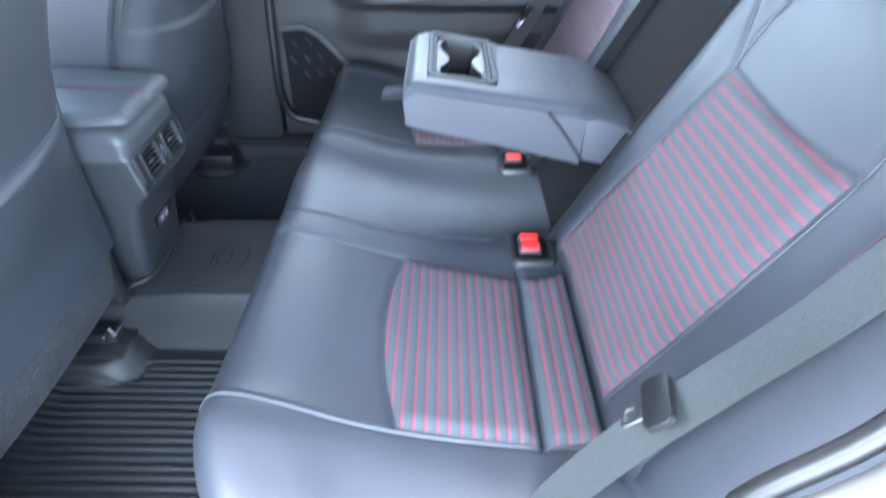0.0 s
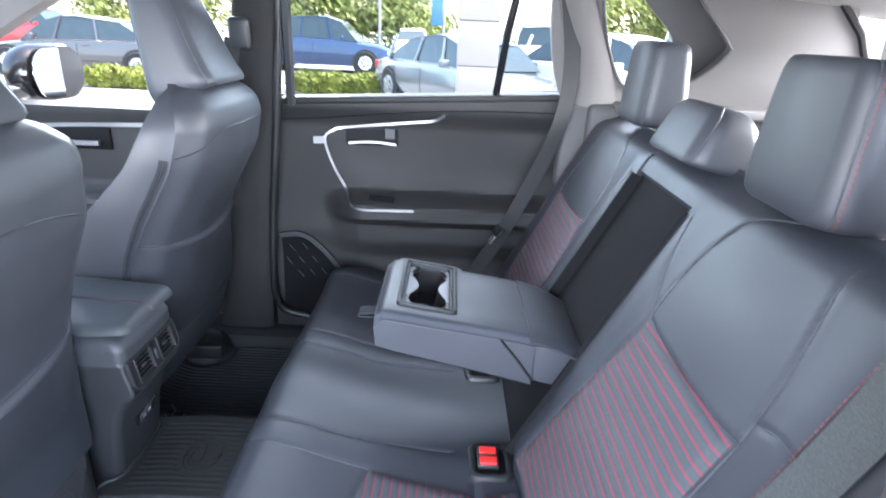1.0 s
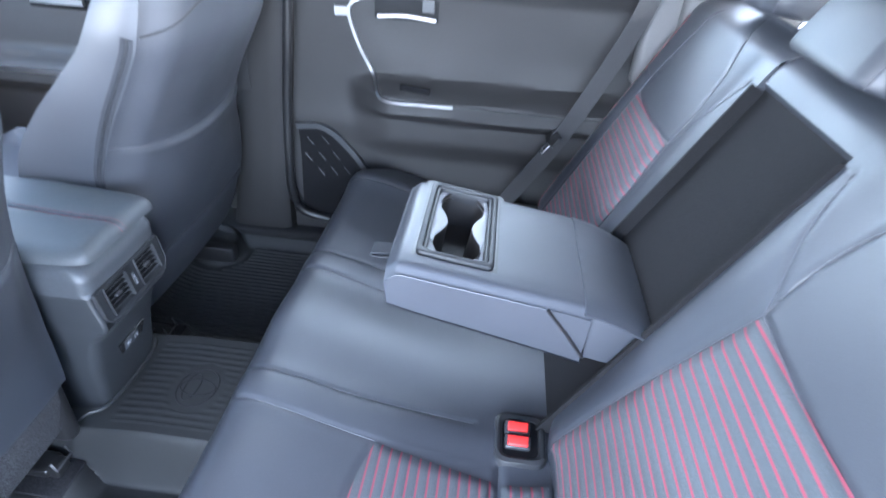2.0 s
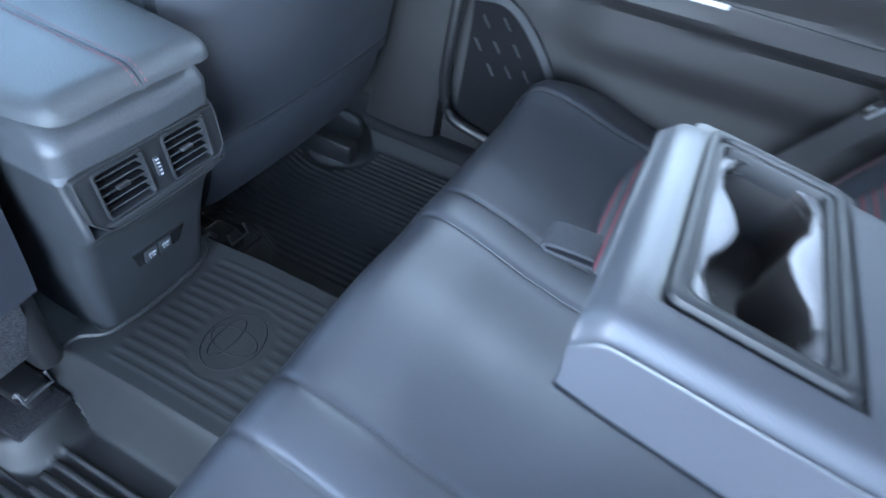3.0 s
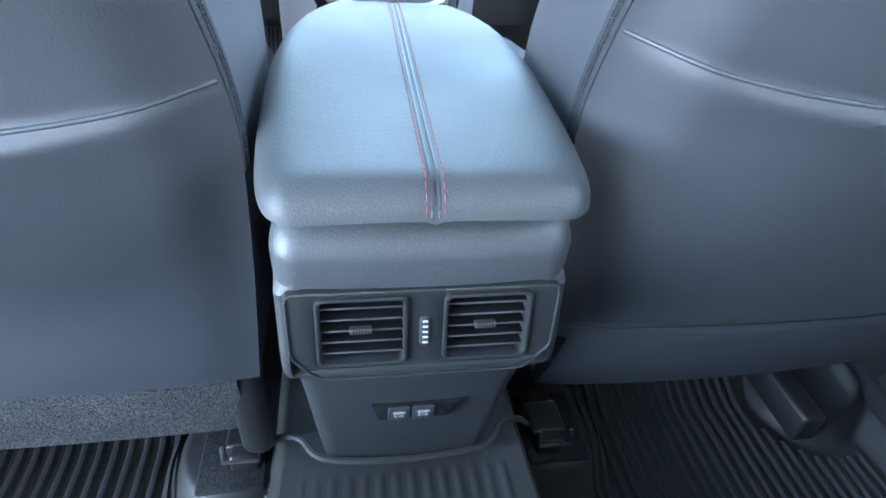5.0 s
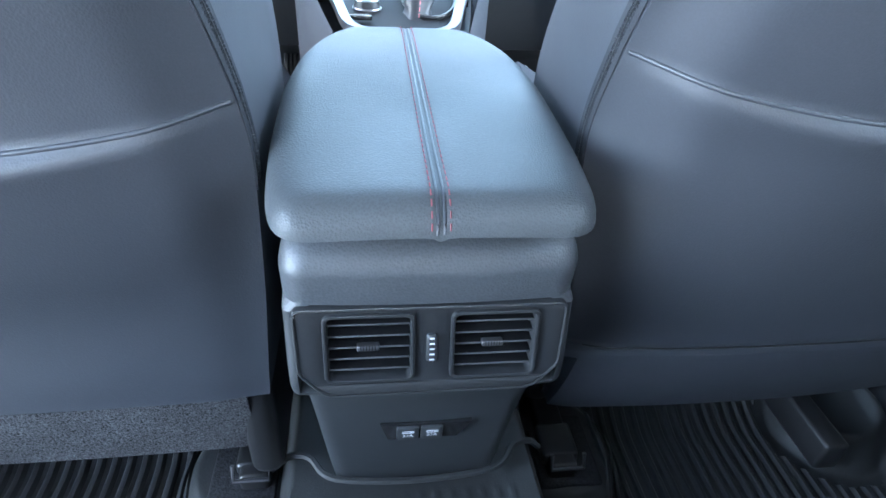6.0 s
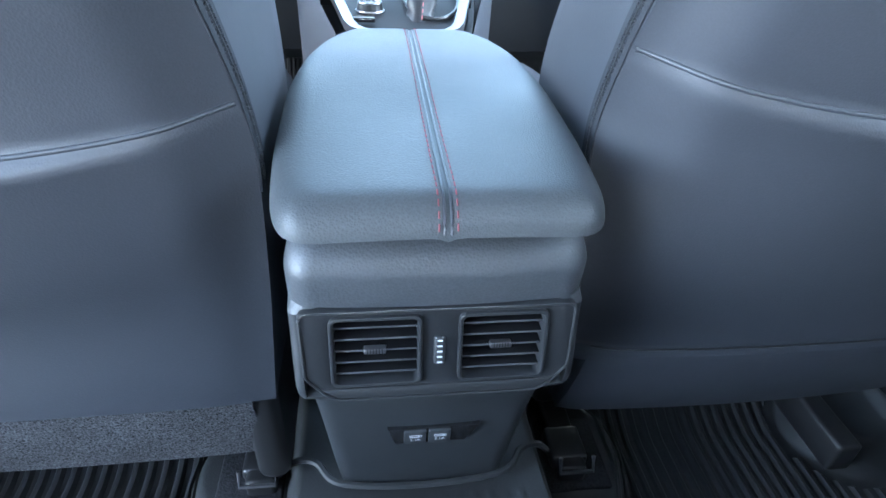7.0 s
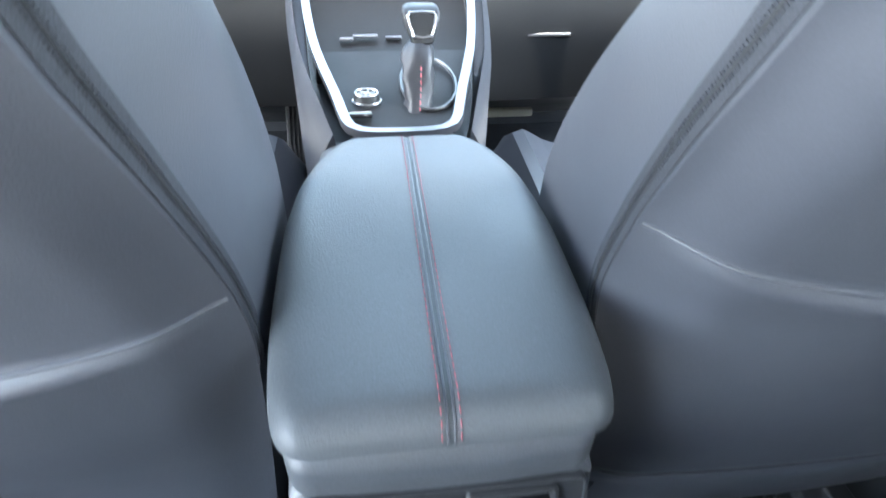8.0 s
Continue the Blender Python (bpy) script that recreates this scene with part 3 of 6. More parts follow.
def front_door_at(u, v):
    z = 0.37 + (1.085 - 0.37) * v
    x = 0.772 - 0.02 * smooth_step(1.02, 1.08, z) - 0.07 * smooth_step(0.70, 0.76, z) * smooth_step(0.84, 0.79, z)
    return (x, u, z)


sheet("panel", front_door_at, span(1.30, 0.25, 30), span(0, 1, 50), 0.07, DOOR_TRIM, door_2)
ribbon("chrome_strip", spline([(0.765, 0.66, 1.035), (0.765, 0.95, 1.022), (0.765, 1.06, 1.0), (0.762, 1.10, 0.93)], 24), (0, 0.2, 1), 0.012, 0.006, CHROME, door_2)
ribbon("door_handle", [(0.748, 0.95, 0.972), (0.74, 0.88, 0.974), (0.748, 0.80, 0.974)], (0, 0, 1), 0.014, 0.012, CHROME, door_2)
ribbon("armrest_strip", [(0.70, 0.8, 0.792), (0.70, 1.1, 0.79)], (0, 0, 1), 0.012, 0.006, CHROME, door_2)
block("handle_recess", (0.01, 0.20, 0.07), (0.768, 0.87, 0.985), DARK, door_2, bevel=0.003)
copy_thing(door_2, Matrix.Diagonal((-1, 1, 1, 1)))
mirror = thing("side_mirror", "black side mirror with bright reflecting glass outside the door", "side mirror")
rings = []
for i, (dy, s) in enumerate(((0.06, 0.5), (0.045, 0.85), (0.0, 1.0), (-0.03, 1.0), (-0.045, 0.94))):
    rings.append([(1.02 + x * s, 1.12 + dy - 0.05 * x, 1.16 + z * s) for x, z in rounded(0.30, 0.19, 0.092, 8)])
loft("housing", rings, GLOSS_BLACK, mirror)
MIRROR = material("mirror_glass", (0.9, 0.9, 0.9), 0.02, metal=1.0, var=0.0, rough_var=0.0)
prism("mirror_glass", rounded(0.27, 0.165, 0.08, 8), Matrix.Translation((1.02, 1.072, 1.16)) @ Matrix.Rotation(radians(90), 4, "X") @ Matrix.Rotation(radians(4), 4, "Y"), 0.003, MIRROR, mirror, bevel=0.0)
block("mirror_arm", (0.14, 0.05, 0.05), (0.86, 1.12, 1.11), GLOSS_BLACK, mirror, bevel=0.015)

# ---- left side: body edge at the open doorway ----
left_body = thing("doorway_left", "silver painted body edge with black seal at the open doorway", "doorway", kind="structure")
line = spline([(-0.77, -0.10, 0.40), (-0.775, -0.30, 0.47), (-0.77, -0.42, 0.64), (-0.76, -0.488, 0.79), (-0.755, -0.567, 0.897), (-0.72, -0.665, 1.08), (-0.675, -0.70, 1.25), (-0.62, -0.66, 1.48)], 60)
tube("door_seal", line, 0.010, SEAL, left_body, sides=12)
tube("body_edge", [p + Vector((-0.030, -0.014, -0.010)) for p in line], 0.020, BODY_PAINT, left_body, sides=16)
tube("body_flange", [p + Vector((-0.062, -0.040, -0.030)) for p in line], 0.017, SEAL, left_body, sides=16)
tube("body_skin", [p + Vector((-0.105, -0.075, -0.055)) for p in line], 0.032, BODY_PAINT, left_body, sides=16)

# ---- dashboard, windshield frame ----
dash = thing("dashboard", "black moulded dashboard with a padded silver ledge", "dashboard", kind="structure")
dash_profile = [(1.25, 0.62), (1.22, 0.75), (1.20, 0.86), (1.22, 0.98), (1.30, 1.06), (1.45, 1.09), (1.9, 1.08), (1.95, 0.3), (1.55, 0.5), (1.38, 0.58)]
loft("dash_body", [[(x, y + 0.05 * (abs(x) / 0.76) ** 2, z) for y, z in dash_profile] for x in span(-0.76, 0.76, 20)], TRIM, dash)
block("glovebox_strip", (0.09, 0.004, 0.008), (0.326, 1.2262, 0.764), CHROME, dash, "thin chrome strip", 0.002)
# added bar whose pale colour paints a strip of sunlight
block("sunlit_bar", (0.125, 0.02, 0.020), (0.312, 1.45, 0.515), SUN_STRIP, dash, "pale bar painted as a sunlit strip", 0.004)
block("firewall", (1.56, 0.05, 0.9), (0, 1.98, 0.68), FLOOR_CARPET, dash, bevel=0.0)
for sx in (-1, 1):
    tube("windshield_post", spline([(sx * 0.77, 1.50, 1.08), (sx * 0.71, 1.02, 1.335), (sx * 0.66, 0.78, 1.45)], 16), 0.05, PILLAR_TRIM, dash)


# ---- rear bench seat ----
XC = 0.03  # the bench's middle
bench = thing("rear_bench_seat", "black leather rear bench with grey and red striped inserts", "car seat")
CUSHION_PROFILE = spline([(0, -0.005, 0.33), (0, 0.040, 0.43), (0, 0.060, 0.53), (0, 0.052, 0.592), (0, 0.018, 0.618), (0, -0.05, 0.606), (0, -0.12, 0.584), (0, -0.20, 0.567), (0, -0.30, 0.557), (0, -0.40, 0.552), (0, -0.54, 0.55)], 150)
SEAMS_LONG = [[(-0.142, 0.10), (-0.145, 0.0), (-0.143, -0.2), (-0.150, -0.345)], [(-0.207, 0.10), (-0.210, 0.0), (-0.214, -0.12), (-0.219, -0.19)], [(0.142, 0.10), (0.145, 0.0), (0.143, -0.2), (0.150, -0.345)], [(0.207, 0.10), (0.210, 0.0), (0.214, -0.12), (0.219, -0.19)]]
INSERT_EDGE = [(-0.219, -0.19), (-0.29, -0.173), (-0.38, -0.166), (-0.47, -0.172), (-0.575, -0.195)]
OUTER_SEAM = [(-0.560, 0.06), (-0.570, -0.05), (-0.583, -0.20), (-0.592, -0.40), (-0.595, -0.50)]
INNER_SEAM = [(-0.219, -0.19), (-0.236, -0.30), (-0.255, -0.40)]
GROOVE = [(-0.25, -0.394), (-0.59, -0.388)]
CUSHION_SEAMS = SEAMS_LONG + [q for side in (1, -1) for q in ([(x * side, y) for x, y in INSERT_EDGE], [(x * side, y) for x, y in OUTER_SEAM], [(x * side, y) for x, y in INNER_SEAM])]


def cushion_z(dx, y, z):
    """The cushion's top, dx from the bench's middle."""
    a = abs(dx)
    z += 0.014 * bell(dx, 0, 0.10) * smooth_step(-0.5, -0.1, y)
    z += 0.006 * bell(a, 0.175, 0.04)
    z += 0.010 * bell(a, 0.59, 0.05) * smooth_step(-0.45, 0.0, y)
    z -= 0.048 * min(max((a - 0.585) / 0.15, 0), 1.2) ** 2
    d = min(near_line(dx, y, line) for line in CUSHION_SEAMS)
    if d < 0.03:
        z -= 0.0024 * math.exp(-(d / 0.004) ** 2) - 0.0004 * math.exp(-((d - 0.010) / 0.007) ** 2)
    if 0.22 < a < 0.60:
        z -= 0.008 * bell(y, -0.392, 0.006)
    return z


def cushion_at(dx, k):
    p = CUSHION_PROFILE[int(k)]
    a = abs(dx)
    y = p.y - 0.06 * min(max((a - 0.565) / 0.15, 0), 1.2) ** 2
    if p.y > -0.5 and k > 40:
        return (XC + dx, y, cushion_z(dx, y, p.z))
    return (XC + dx, y - 0.004 * min(bell(a, 0.145, 0.004) + bell(a, 0.21, 0.004), 1), p.z - 0.06 * min(max((a - 0.585) / 0.15, 0), 1.2) ** 2)


def cushion_top(dx, y, lift=0.0):
    k = next((i for i in range(45, 151) if CUSHION_PROFILE[i].y <= y), 150)
    a, b = CUSHION_PROFILE[k - 1], CUSHION_PROFILE[k]
    f = min(max((a.y - y) / max(a.y - b.y, 1e-6), 0.0), 1.0)
    return Vector((XC + dx, y, cushion_z(dx, y, a.z + (b.z - a.z) * f) + lift))


us = sorted(set([round(v, 4) for v in span(-0.735, 0.735, 140)] + [round(s * (c + d), 4) for s in (1, -1) for c in (0.145, 0.21) for d in (-0.006, -0.003, 0, 0.003, 0.006)] + [round(s * v, 4) for s in (1, -1) for v in span(0.552, 0.612, 26)]))
cushion = sheet("seat_cushion", cushion_at, us, list(range(151)), -0.08, LEATHER, bench)
for line in SEAMS_LONG:
    pts = [cushion_top(x, y, 0.0005) for x, y in [(p.x, p.y) for p in spline([(a, b, 0) for a, b in line[1:]], 60)]]
    tube("seam", pts, 0.0010, LEATHER, cushion)
for side in (1,):
    for line in (OUTER_SEAM[:4],):
        pts = [cushion_top(p.x * side, p.y, 0.002) for p in spline([(a, b, 0) for a, b in line], 50)]
        tube("piping", pts, 0.0024, PIPING, cushion)
tube("seam", [cushion_top(-p.x, p.y, 0.0005) for p in spline([(a, b, 0) for a, b in OUTER_SEAM[:4]], 50)], 0.0010, SEAL, cushion)


def insert_outline_y(dx):
    """The front edge of the striped insert."""
    return lerp_table([(x, y) for x, y in sorted((-a, b) for a, b in INSERT_EDGE)], abs(dx))


for side in (1, -1):
    def seat_insert(u, v, side=side):
        dx0, dx1 = 0.222 + 0.032 * v, 0.578 + 0.010 * v
        dx = dx0 + (dx1 - dx0) * u
        y = insert_outline_y(dx) - 0.003
        y = y + (-0.386 - y) * v
        edge = min(min(u, 1 - u) * 0.36, min(v, 1 - v) * 0.2)
        return cushion_top(side * dx, y, 0.0015 + 0.006 * smooth_step(0, 0.02, edge))

    sheet("striped_insert", seat_insert, span(0, 1, 40), span(0, 1, 30), -0.004 * side, SEAT_STRIPE, cushion, "grey cloth insert with red lines")

    def seat_strip(u, v, side=side):
        dx = 0.256 + (0.588 - 0.256) * u
        y = -0.397 + (-0.468 + 0.397) * v
        edge = min(min(u, 1 - u) * 0.33, min(v, 1 - v) * 0.07)
        return cushion_top(side * dx, y, 0.0015 + 0.008 * smooth_step(0, 0.015, edge) + 0.012 * v * v)

    sheet("striped_strip", seat_strip, span(0, 1, 40), span(0, 1, 12), -0.004 * side, SEAT_STRIPE, cushion, "grey cloth strip with red lines")

# backrest: base line, slope and height along it
BACK_BASE, BACK_LEAN = Vector((0, -0.455, 0.545)), radians(26.9)
BACK_UP = Vector((0, -math.sin(BACK_LEAN), math.cos(BACK_LEAN)))
BACK_OUT = Vector((0, math.cos(BACK_LEAN), math.sin(BACK_LEAN)))
BACK_SEAMS = [
    [(0.195, 0.03), (0.205, 0.15), (0.222, 0.28), (0.25, 0.435)],
    [(0.25, 0.435), (0.33, 0.428), (0.42, 0.424), (0.50, 0.428), (0.552, 0.437)],
    [(0.540, 0.04), (0.548, 0.20), (0.552, 0.437), (0.535, 0.54), (0.50, 0.66)],
    [(0.25, 0.435), (0.245, 0.50), (0.262, 0.58), (0.30, 0.645), (0.38, 0.685)],
    [(0.25, 0.435), (0.20, 0.52), (0.168, 0.60)],
    [(0.555, 0.468), (0.59, 0.478), (0.62, 0.476)],
]
BACK_TOP = 0.70


def back_out(dx, h):
    """How far the backrest stands out from its base plane."""
    a = abs(dx)
    o = 0.004 * bell(a, 0.40, 0.10) * math.sin(math.pi * min(max((h - 0.42) / 0.26, 0), 1))
    o += 0.005 * bell(a, 0.59, 0.03) * smooth_step(0.0, 0.12, h) * smooth_step(0.72, 0.45, h)
    o += 0.008 * bell(a, 0.185, 0.035) * smooth_step(0.75, 0.5, h)
    o -= 0.10 * smooth_step(0.60, 0.70, a) ** 2
    o -= 0.045 * smooth_step(0.62, 0.70, h) ** 2
    o -= 0.030 * smooth_step(0.06, -0.02, h)
    d = min(near_line(a, h, line) for line in BACK_SEAMS)
    if d < 0.03:
        o -= 0.0030 * math.exp(-(d / 0.0035) ** 2) - 0.0005 * math.exp(-((d - 0.008) / 0.006) ** 2)
    return o


def back_at(dx, h, lift=0.0):
    return BACK_BASE + Vector((XC + dx, 0, 0)) + BACK_UP * h + BACK_OUT * (back_out(dx, h) + lift)


RECESS = 0.142  # half the width of the armrest's recess
for side in (-1, 1):
    hs = span(-0.03, BACK_TOP, 146)

    def side_back(u, h, side=side):
        return back_at(side * u, h)

    back = sheet("backrest", side_back, span(RECESS + 0.003, 0.70, 110), hs, -0.09 * side, LEATHER, bench)
    for line in BACK_SEAMS:
        pts = [back_at(side * p.x, p.y, 0.0012) for p in spline([(a, b, 0) for a, b in line], 50)]
        tube("seam", pts, 0.0010, PIPING, back)

    def back_insert(u, v, side=side):
        h = 0.045 + v * (0.432 - 0.045 - 0.006 * math.sin(math.pi * u))
        lo = lerp_table([(0.03, 0.199), (0.15, 0.209), (0.28, 0.226), (0.435, 0.254)], h)
        hi = lerp_table([(0.04, 0.536), (0.20, 0.544), (0.437, 0.548)], h)
        dx = lo + (hi - lo) * u
        edge = min(min(u, 1 - u) * 0.3, min(v, 1 - v) * 0.38)
        return back_at(side * dx, h, 0.0015 + 0.006 * smooth_step(0, 0.02, edge))

    sheet("striped_insert", back_insert, span(0, 1, 40), span(0, 1, 60), -0.004 * side, BACK_STRIPE, back, "grey cloth insert with red lines")
    red = [back_at(side * (0.617 + 0.006 * math.sin(h * 5)), h, 0.0015) for h in span(0.03, 0.62, 60)]
    stitches("red_stitch", red, STITCH, back, 0.005, 0.003, 0.0007)
    tube("welt", [p + Vector((side * -0.004, 0, 0.0004)) for p in red], 0.0022, WEB_DARK, back)
    stitches("red_stitch", [p + Vector((side * -0.008, 0, 0.001)) for p in red], STITCH, back, 0.005, 0.003, 0.0007)

# middle of the backrest: sunk recess behind the armrest, and the pad above it
back_mid = sheet("recess_back", lambda dx, h: BACK_BASE + Vector((XC + dx, 0, 0)) + BACK_UP * h + BACK_OUT * -0.014, span(-RECESS - 0.01, RECESS + 0.01, 6), span(-0.03, 0.63, 12), -0.02, RECESS_CLOTH, bench, "black cloth back of the armrest recess")
for side in (-1, 1):
    sheet("recess_side", lambda d, h, side=side: BACK_BASE + Vector((XC + side * RECESS, 0, 0)) + BACK_UP * h + BACK_OUT * d, span(-0.05, 0.010, 6), span(-0.03, 0.60, 20), -0.006 * side, RECESS_CLOTH, bench)
sheet("top_pad", lambda dx, h: back_at(dx * 0.999, h, -0.004 - 0.02 * smooth_step(0.612, 0.598, h)), span(-RECESS - 0.004, RECESS + 0.004, 24), span(0.588, 0.705, 20), -0.10, LEATHER, bench)


def headrest(dx, h, w, tall, deep, seam_red, taper=0.40, sink=0.05, lean_deg=14, square=False):
    """A padded head restraint on two posts above the backrest."""
    head = part_empty("head_restraint", bench)
    rings = []
    lean = radians(lean_deg)
    up, out = Vector((0, -math.sin(lean), math.cos(lean))), Vector((0, math.cos(lean), math.sin(lean)))
    base = BACK_BASE + Vector((XC + dx, 0, 0)) + BACK_UP * h + BACK_OUT * -sink
    soft_top = ((0.0, 0.90), (0.02, 0.95), (0.06, 0.98), (0.14, 0.995), (0.3, 1.0), (0.5, 1.0), (0.66, 0.99), (0.78, 0.965), (0.87, 0.92), (0.94, 0.85), (0.98, 0.76), (1.0, 0.62))
    box_top = ((0.0, 0.84), (0.02, 0.91), (0.06, 0.97), (0.14, 1.0), (0.3, 1.01), (0.5, 1.01), (0.66, 1.005), (0.80, 1.0), (0.90, 0.985), (0.96, 0.95), (0.99, 0.89), (1.0, 0.80))
    for t, s in box_top if square else soft_top:
        wide, thick = w * (1 - 0.10 * t) * s, deep * (1 - taper * t) * s
        ring = []
        for x, y in rounded(wide, thick, min(0.032, thick * 0.42), 8):
            ring.append(base + Vector((x, 0, 0)) + up * (tall * t) + out * (y + 0.010 * t - 0.012 * (x / w * 2) ** 2))
        rings.append(ring)
    pad = loft("pad", rings, LEATHER, head)
    for k, sx in ((13, -1), (4, 1)):
        line = [rings[i][k] + (rings[i][k] - base).normalized() * 0.0008 for i in range(1, 11)]
        tube("seam", line, 0.0016, PIPING, pad)
        if seam_red and sx * dx > 0:
            stitches("red_stitch", [p + Vector((sx * -0.006, 0.001, 0)) for p in line], STITCH, pad, 0.0045, 0.003, 0.0007)
            stitches("red_stitch", [p + Vector((sx * 0.006, -0.003, 0)) for p in line], STITCH, pad, 0.0045, 0.003, 0.0007)
    foot = BACK_BASE + Vector((XC + dx, 0, 0)) + BACK_OUT * -0.065
    for sx in (-1, 1):
        tube("post", [foot + BACK_UP * (h - 0.06) + Vector((sx * w * 0.26, 0, 0)), foot + BACK_UP * (h + 0.02) + Vector((sx * w * 0.26, 0, 0))], 0.006, CHROME, head)
    return head


def part_empty(name, parent):
    ob = new(name)
    ob.parent = parent
    return ob


headrest(-0.352, 0.692, 0.222, 0.192, 0.128, True, 0.20, 0.030, 4, True)
headrest(0.358, 0.706, 0.200, 0.190, 0.118, True, 0.20, 0.030, 4, True)
headrest(0.012, 0.680, 0.235, 0.108, 0.150, False, 0.45, 0.03)

# fold-down armrest with cup holders
armrest = part_empty("armrest", bench)
tagged(armrest, "folded-down leather armrest with two cup holders")
ARM = [(-0.190, 0.796, 0.868), (-0.225, 0.786, 0.864), (-0.30, 0.769, 0.853), (-0.38, 0.751, 0.842), (-0.44, 0.737, 0.833), (-0.47, 0.730, 0.828), (-0.492, 0.724, 0.823)]
AX0, AX1 = -0.121, 0.158
CUP = (-0.072, 0.136, -0.338, -0.236)  # x0, x1, y0, y1 of the cup holder
HOLE = (CUP[0] - 0.013, CUP[1] + 0.013, CUP[2] - 0.013, CUP[3] + 0.013)  # of the opening in the leather


def arm_top(x, y):
    t = [(r[0], r[2]) for r in sorted(ARM)]
    z = lerp_table(t, y)
    e = min(x - AX0, AX1 - x)
    return z - 0.013 * (1 - smooth_step(0, 0.022, e)) ** 2 + 0.004 * smooth_step(0, 0.05, e) - 0.017 * (1 - smooth_step(0, 0.030, -0.188 - y)) ** 2


def arm_low(y):
    return lerp_table([(r[0], r[1]) for r in sorted(ARM)], y)


xs = sorted(set([round(v, 4) for v in span(AX0, AX1, 24)] + [AX0 + d for d in (0.002, 0.004, 0.006, 0.009, 0.0145, 0.018)] + [AX1 - d for d in (0.002, 0.004, 0.006, 0.009, 0.0145, 0.018)] + [HOLE[0], HOLE[1]]))
ys = sorted(set([round(v, 4) for v in span(-0.492, -0.19, 32)] + [HOLE[2], HOLE[3], -0.192, -0.194, -0.197, -0.203, -0.207, -0.213]), reverse=True)
verts, faces = [], []
for y in ys:
    for x in xs:
        verts.append((x, y, arm_top(x, y)))
for y in ys:
    for x in xs:
        e = 0.006 if x in (xs[0], xs[-1]) else 0.0
        verts.append((x + (e if x == xs[0] else -e), y - (0.003 if y == ys[0] else 0), arm_low(y)))
nx, ny = len(xs), len(ys)
for j in range(ny - 1):
    for i in range(nx - 1):
        cx, cy = (xs[i] + xs[i + 1]) / 2, (ys[j] + ys[j + 1]) / 2
        a = j * nx + i
        if not (HOLE[0] < cx < HOLE[1] and HOLE[2] < cy < HOLE[3]):
            faces.append((a, a + 1, a + nx + 1, a + nx))
        b = a + nx * ny
        faces.append((b + nx, b + nx + 1, b + 1, b))
off = nx * ny
for i in range(nx - 1):
    faces += [(i, off + i, off + i + 1, i + 1), ((ny - 1) * nx + i + 1, off + (ny - 1) * nx + i + 1, off + (ny - 1) * nx + i, (ny - 1) * nx + i)]
for j in range(ny - 1):
    faces += [(j * nx, (j + 1) * nx, off + (j + 1) * nx, off + j * nx), (j * nx + nx - 1, off + j * nx + nx - 1, off + (j + 1) * nx + nx - 1, (j + 1) * nx + nx - 1)]
pad = add("armrest_pad", verts, faces, LEATHER, armrest)
tube("seam", [(AX0 + 0.0005, y, arm_top(AX0, y) - 0.0003) for y in span(-0.196, -0.425, 50)], 0.0012, LEATHER, pad)
tube("seam", [(AX1 - 0.0005, y, arm_top(AX1, y) - 0.0003) for y in span(-0.196, -0.425, 50)], 0.0012, LEATHER, pad)
for sx, edge in ((-1, AX0), (1, AX1)):
    tube("fold_line", [(edge + sx * 0.0005, -0.428, 0.822), (edge - sx * 0.002, -0.462, 0.780), (edge - sx * 0.004, -0.494, 0.735)], 0.0028, SEAL, pad)
gusset = []
for y, hi, lo, w in ((-0.470, 0.790, 0.745, 0.110), (-0.490, 0.806, 0.738, 0.126), (-0.515, 0.806, 0.730, 0.129), (-0.545, 0.800, 0.722, 0.127), (-0.585, 0.785, 0.71, 0.120)):
    gusset.append([Vector(((AX0 + AX1) / 2 + x, y + 0.02 * (1 - (z + 0.5)), (hi + lo) / 2 + z * (hi - lo))) for x, z in rounded(2 * w, 1.0, 0.02, 4)])
loft("gusset", gusset, LEATHER, armrest, "folded leather gusset behind the pad")


def flap_at(u, v):
    y = -0.482 - 0.105 * v
    return (AX0 + 0.004 + (AX1 - AX0 - 0.008) * u, y, 0.8262 - 0.018 * v - 0.026 * v * v - 0.011 * abs(2 * u - 1) ** 12)


sheet("hinge_flap", flap_at, span(0, 1, 18), span(0, 1, 12), 0.006, LEATHER, armrest, "leather hinge flap joining the backrest")
# the cup holder's frame follows the armrest's slope
slope = math.atan2(arm_top(0.03, CUP[3]) - arm_top(0.03, CUP[2]), CUP[3] - CUP[2])
cup_mid = Vector(((CUP[0] + CUP[1]) / 2, (CUP[2] + CUP[3]) / 2, arm_top(0.03, (CUP[2] + CUP[3]) / 2)))
cup_place = Matrix.Translation(cup_mid) @ Matrix.Rotation(slope, 4, "X")
cw, ch = CUP[1] - CUP[0], CUP[3] - CUP[2]
prism("cup_gap", rounded(cw + 0.040, ch + 0.040, 0.012), cup_place @ Matrix.Translation((0, 0, -0.003)), 0.010, SEAL, armrest, "dark gap round the cup holder", 0.0, hole=rounded(cw - 0.001, ch - 0.001, 0.010))
prism("cup_frame", rounded(cw + 0.017, ch + 0.017, 0.011), cup_place @ Matrix.Translation((0, 0, 0.0045)), 0.012, KNOB_BLACK, armrest, "dark plastic frame", 0.003, hole=rounded(cw - 0.002, ch - 0.002, 0.010))
prism("cup_rim", rounded(cw - 0.002, ch - 0.002, 0.010), cup_place @ Matrix.Translation((0, 0, 0.001)), 0.02, KNOB_BLACK, armrest, "", 0.002, hole=rounded(cw - 0.014, ch - 0.014, 0.007))
inner_w, inner_h = cw - 0.012, ch - 0.012

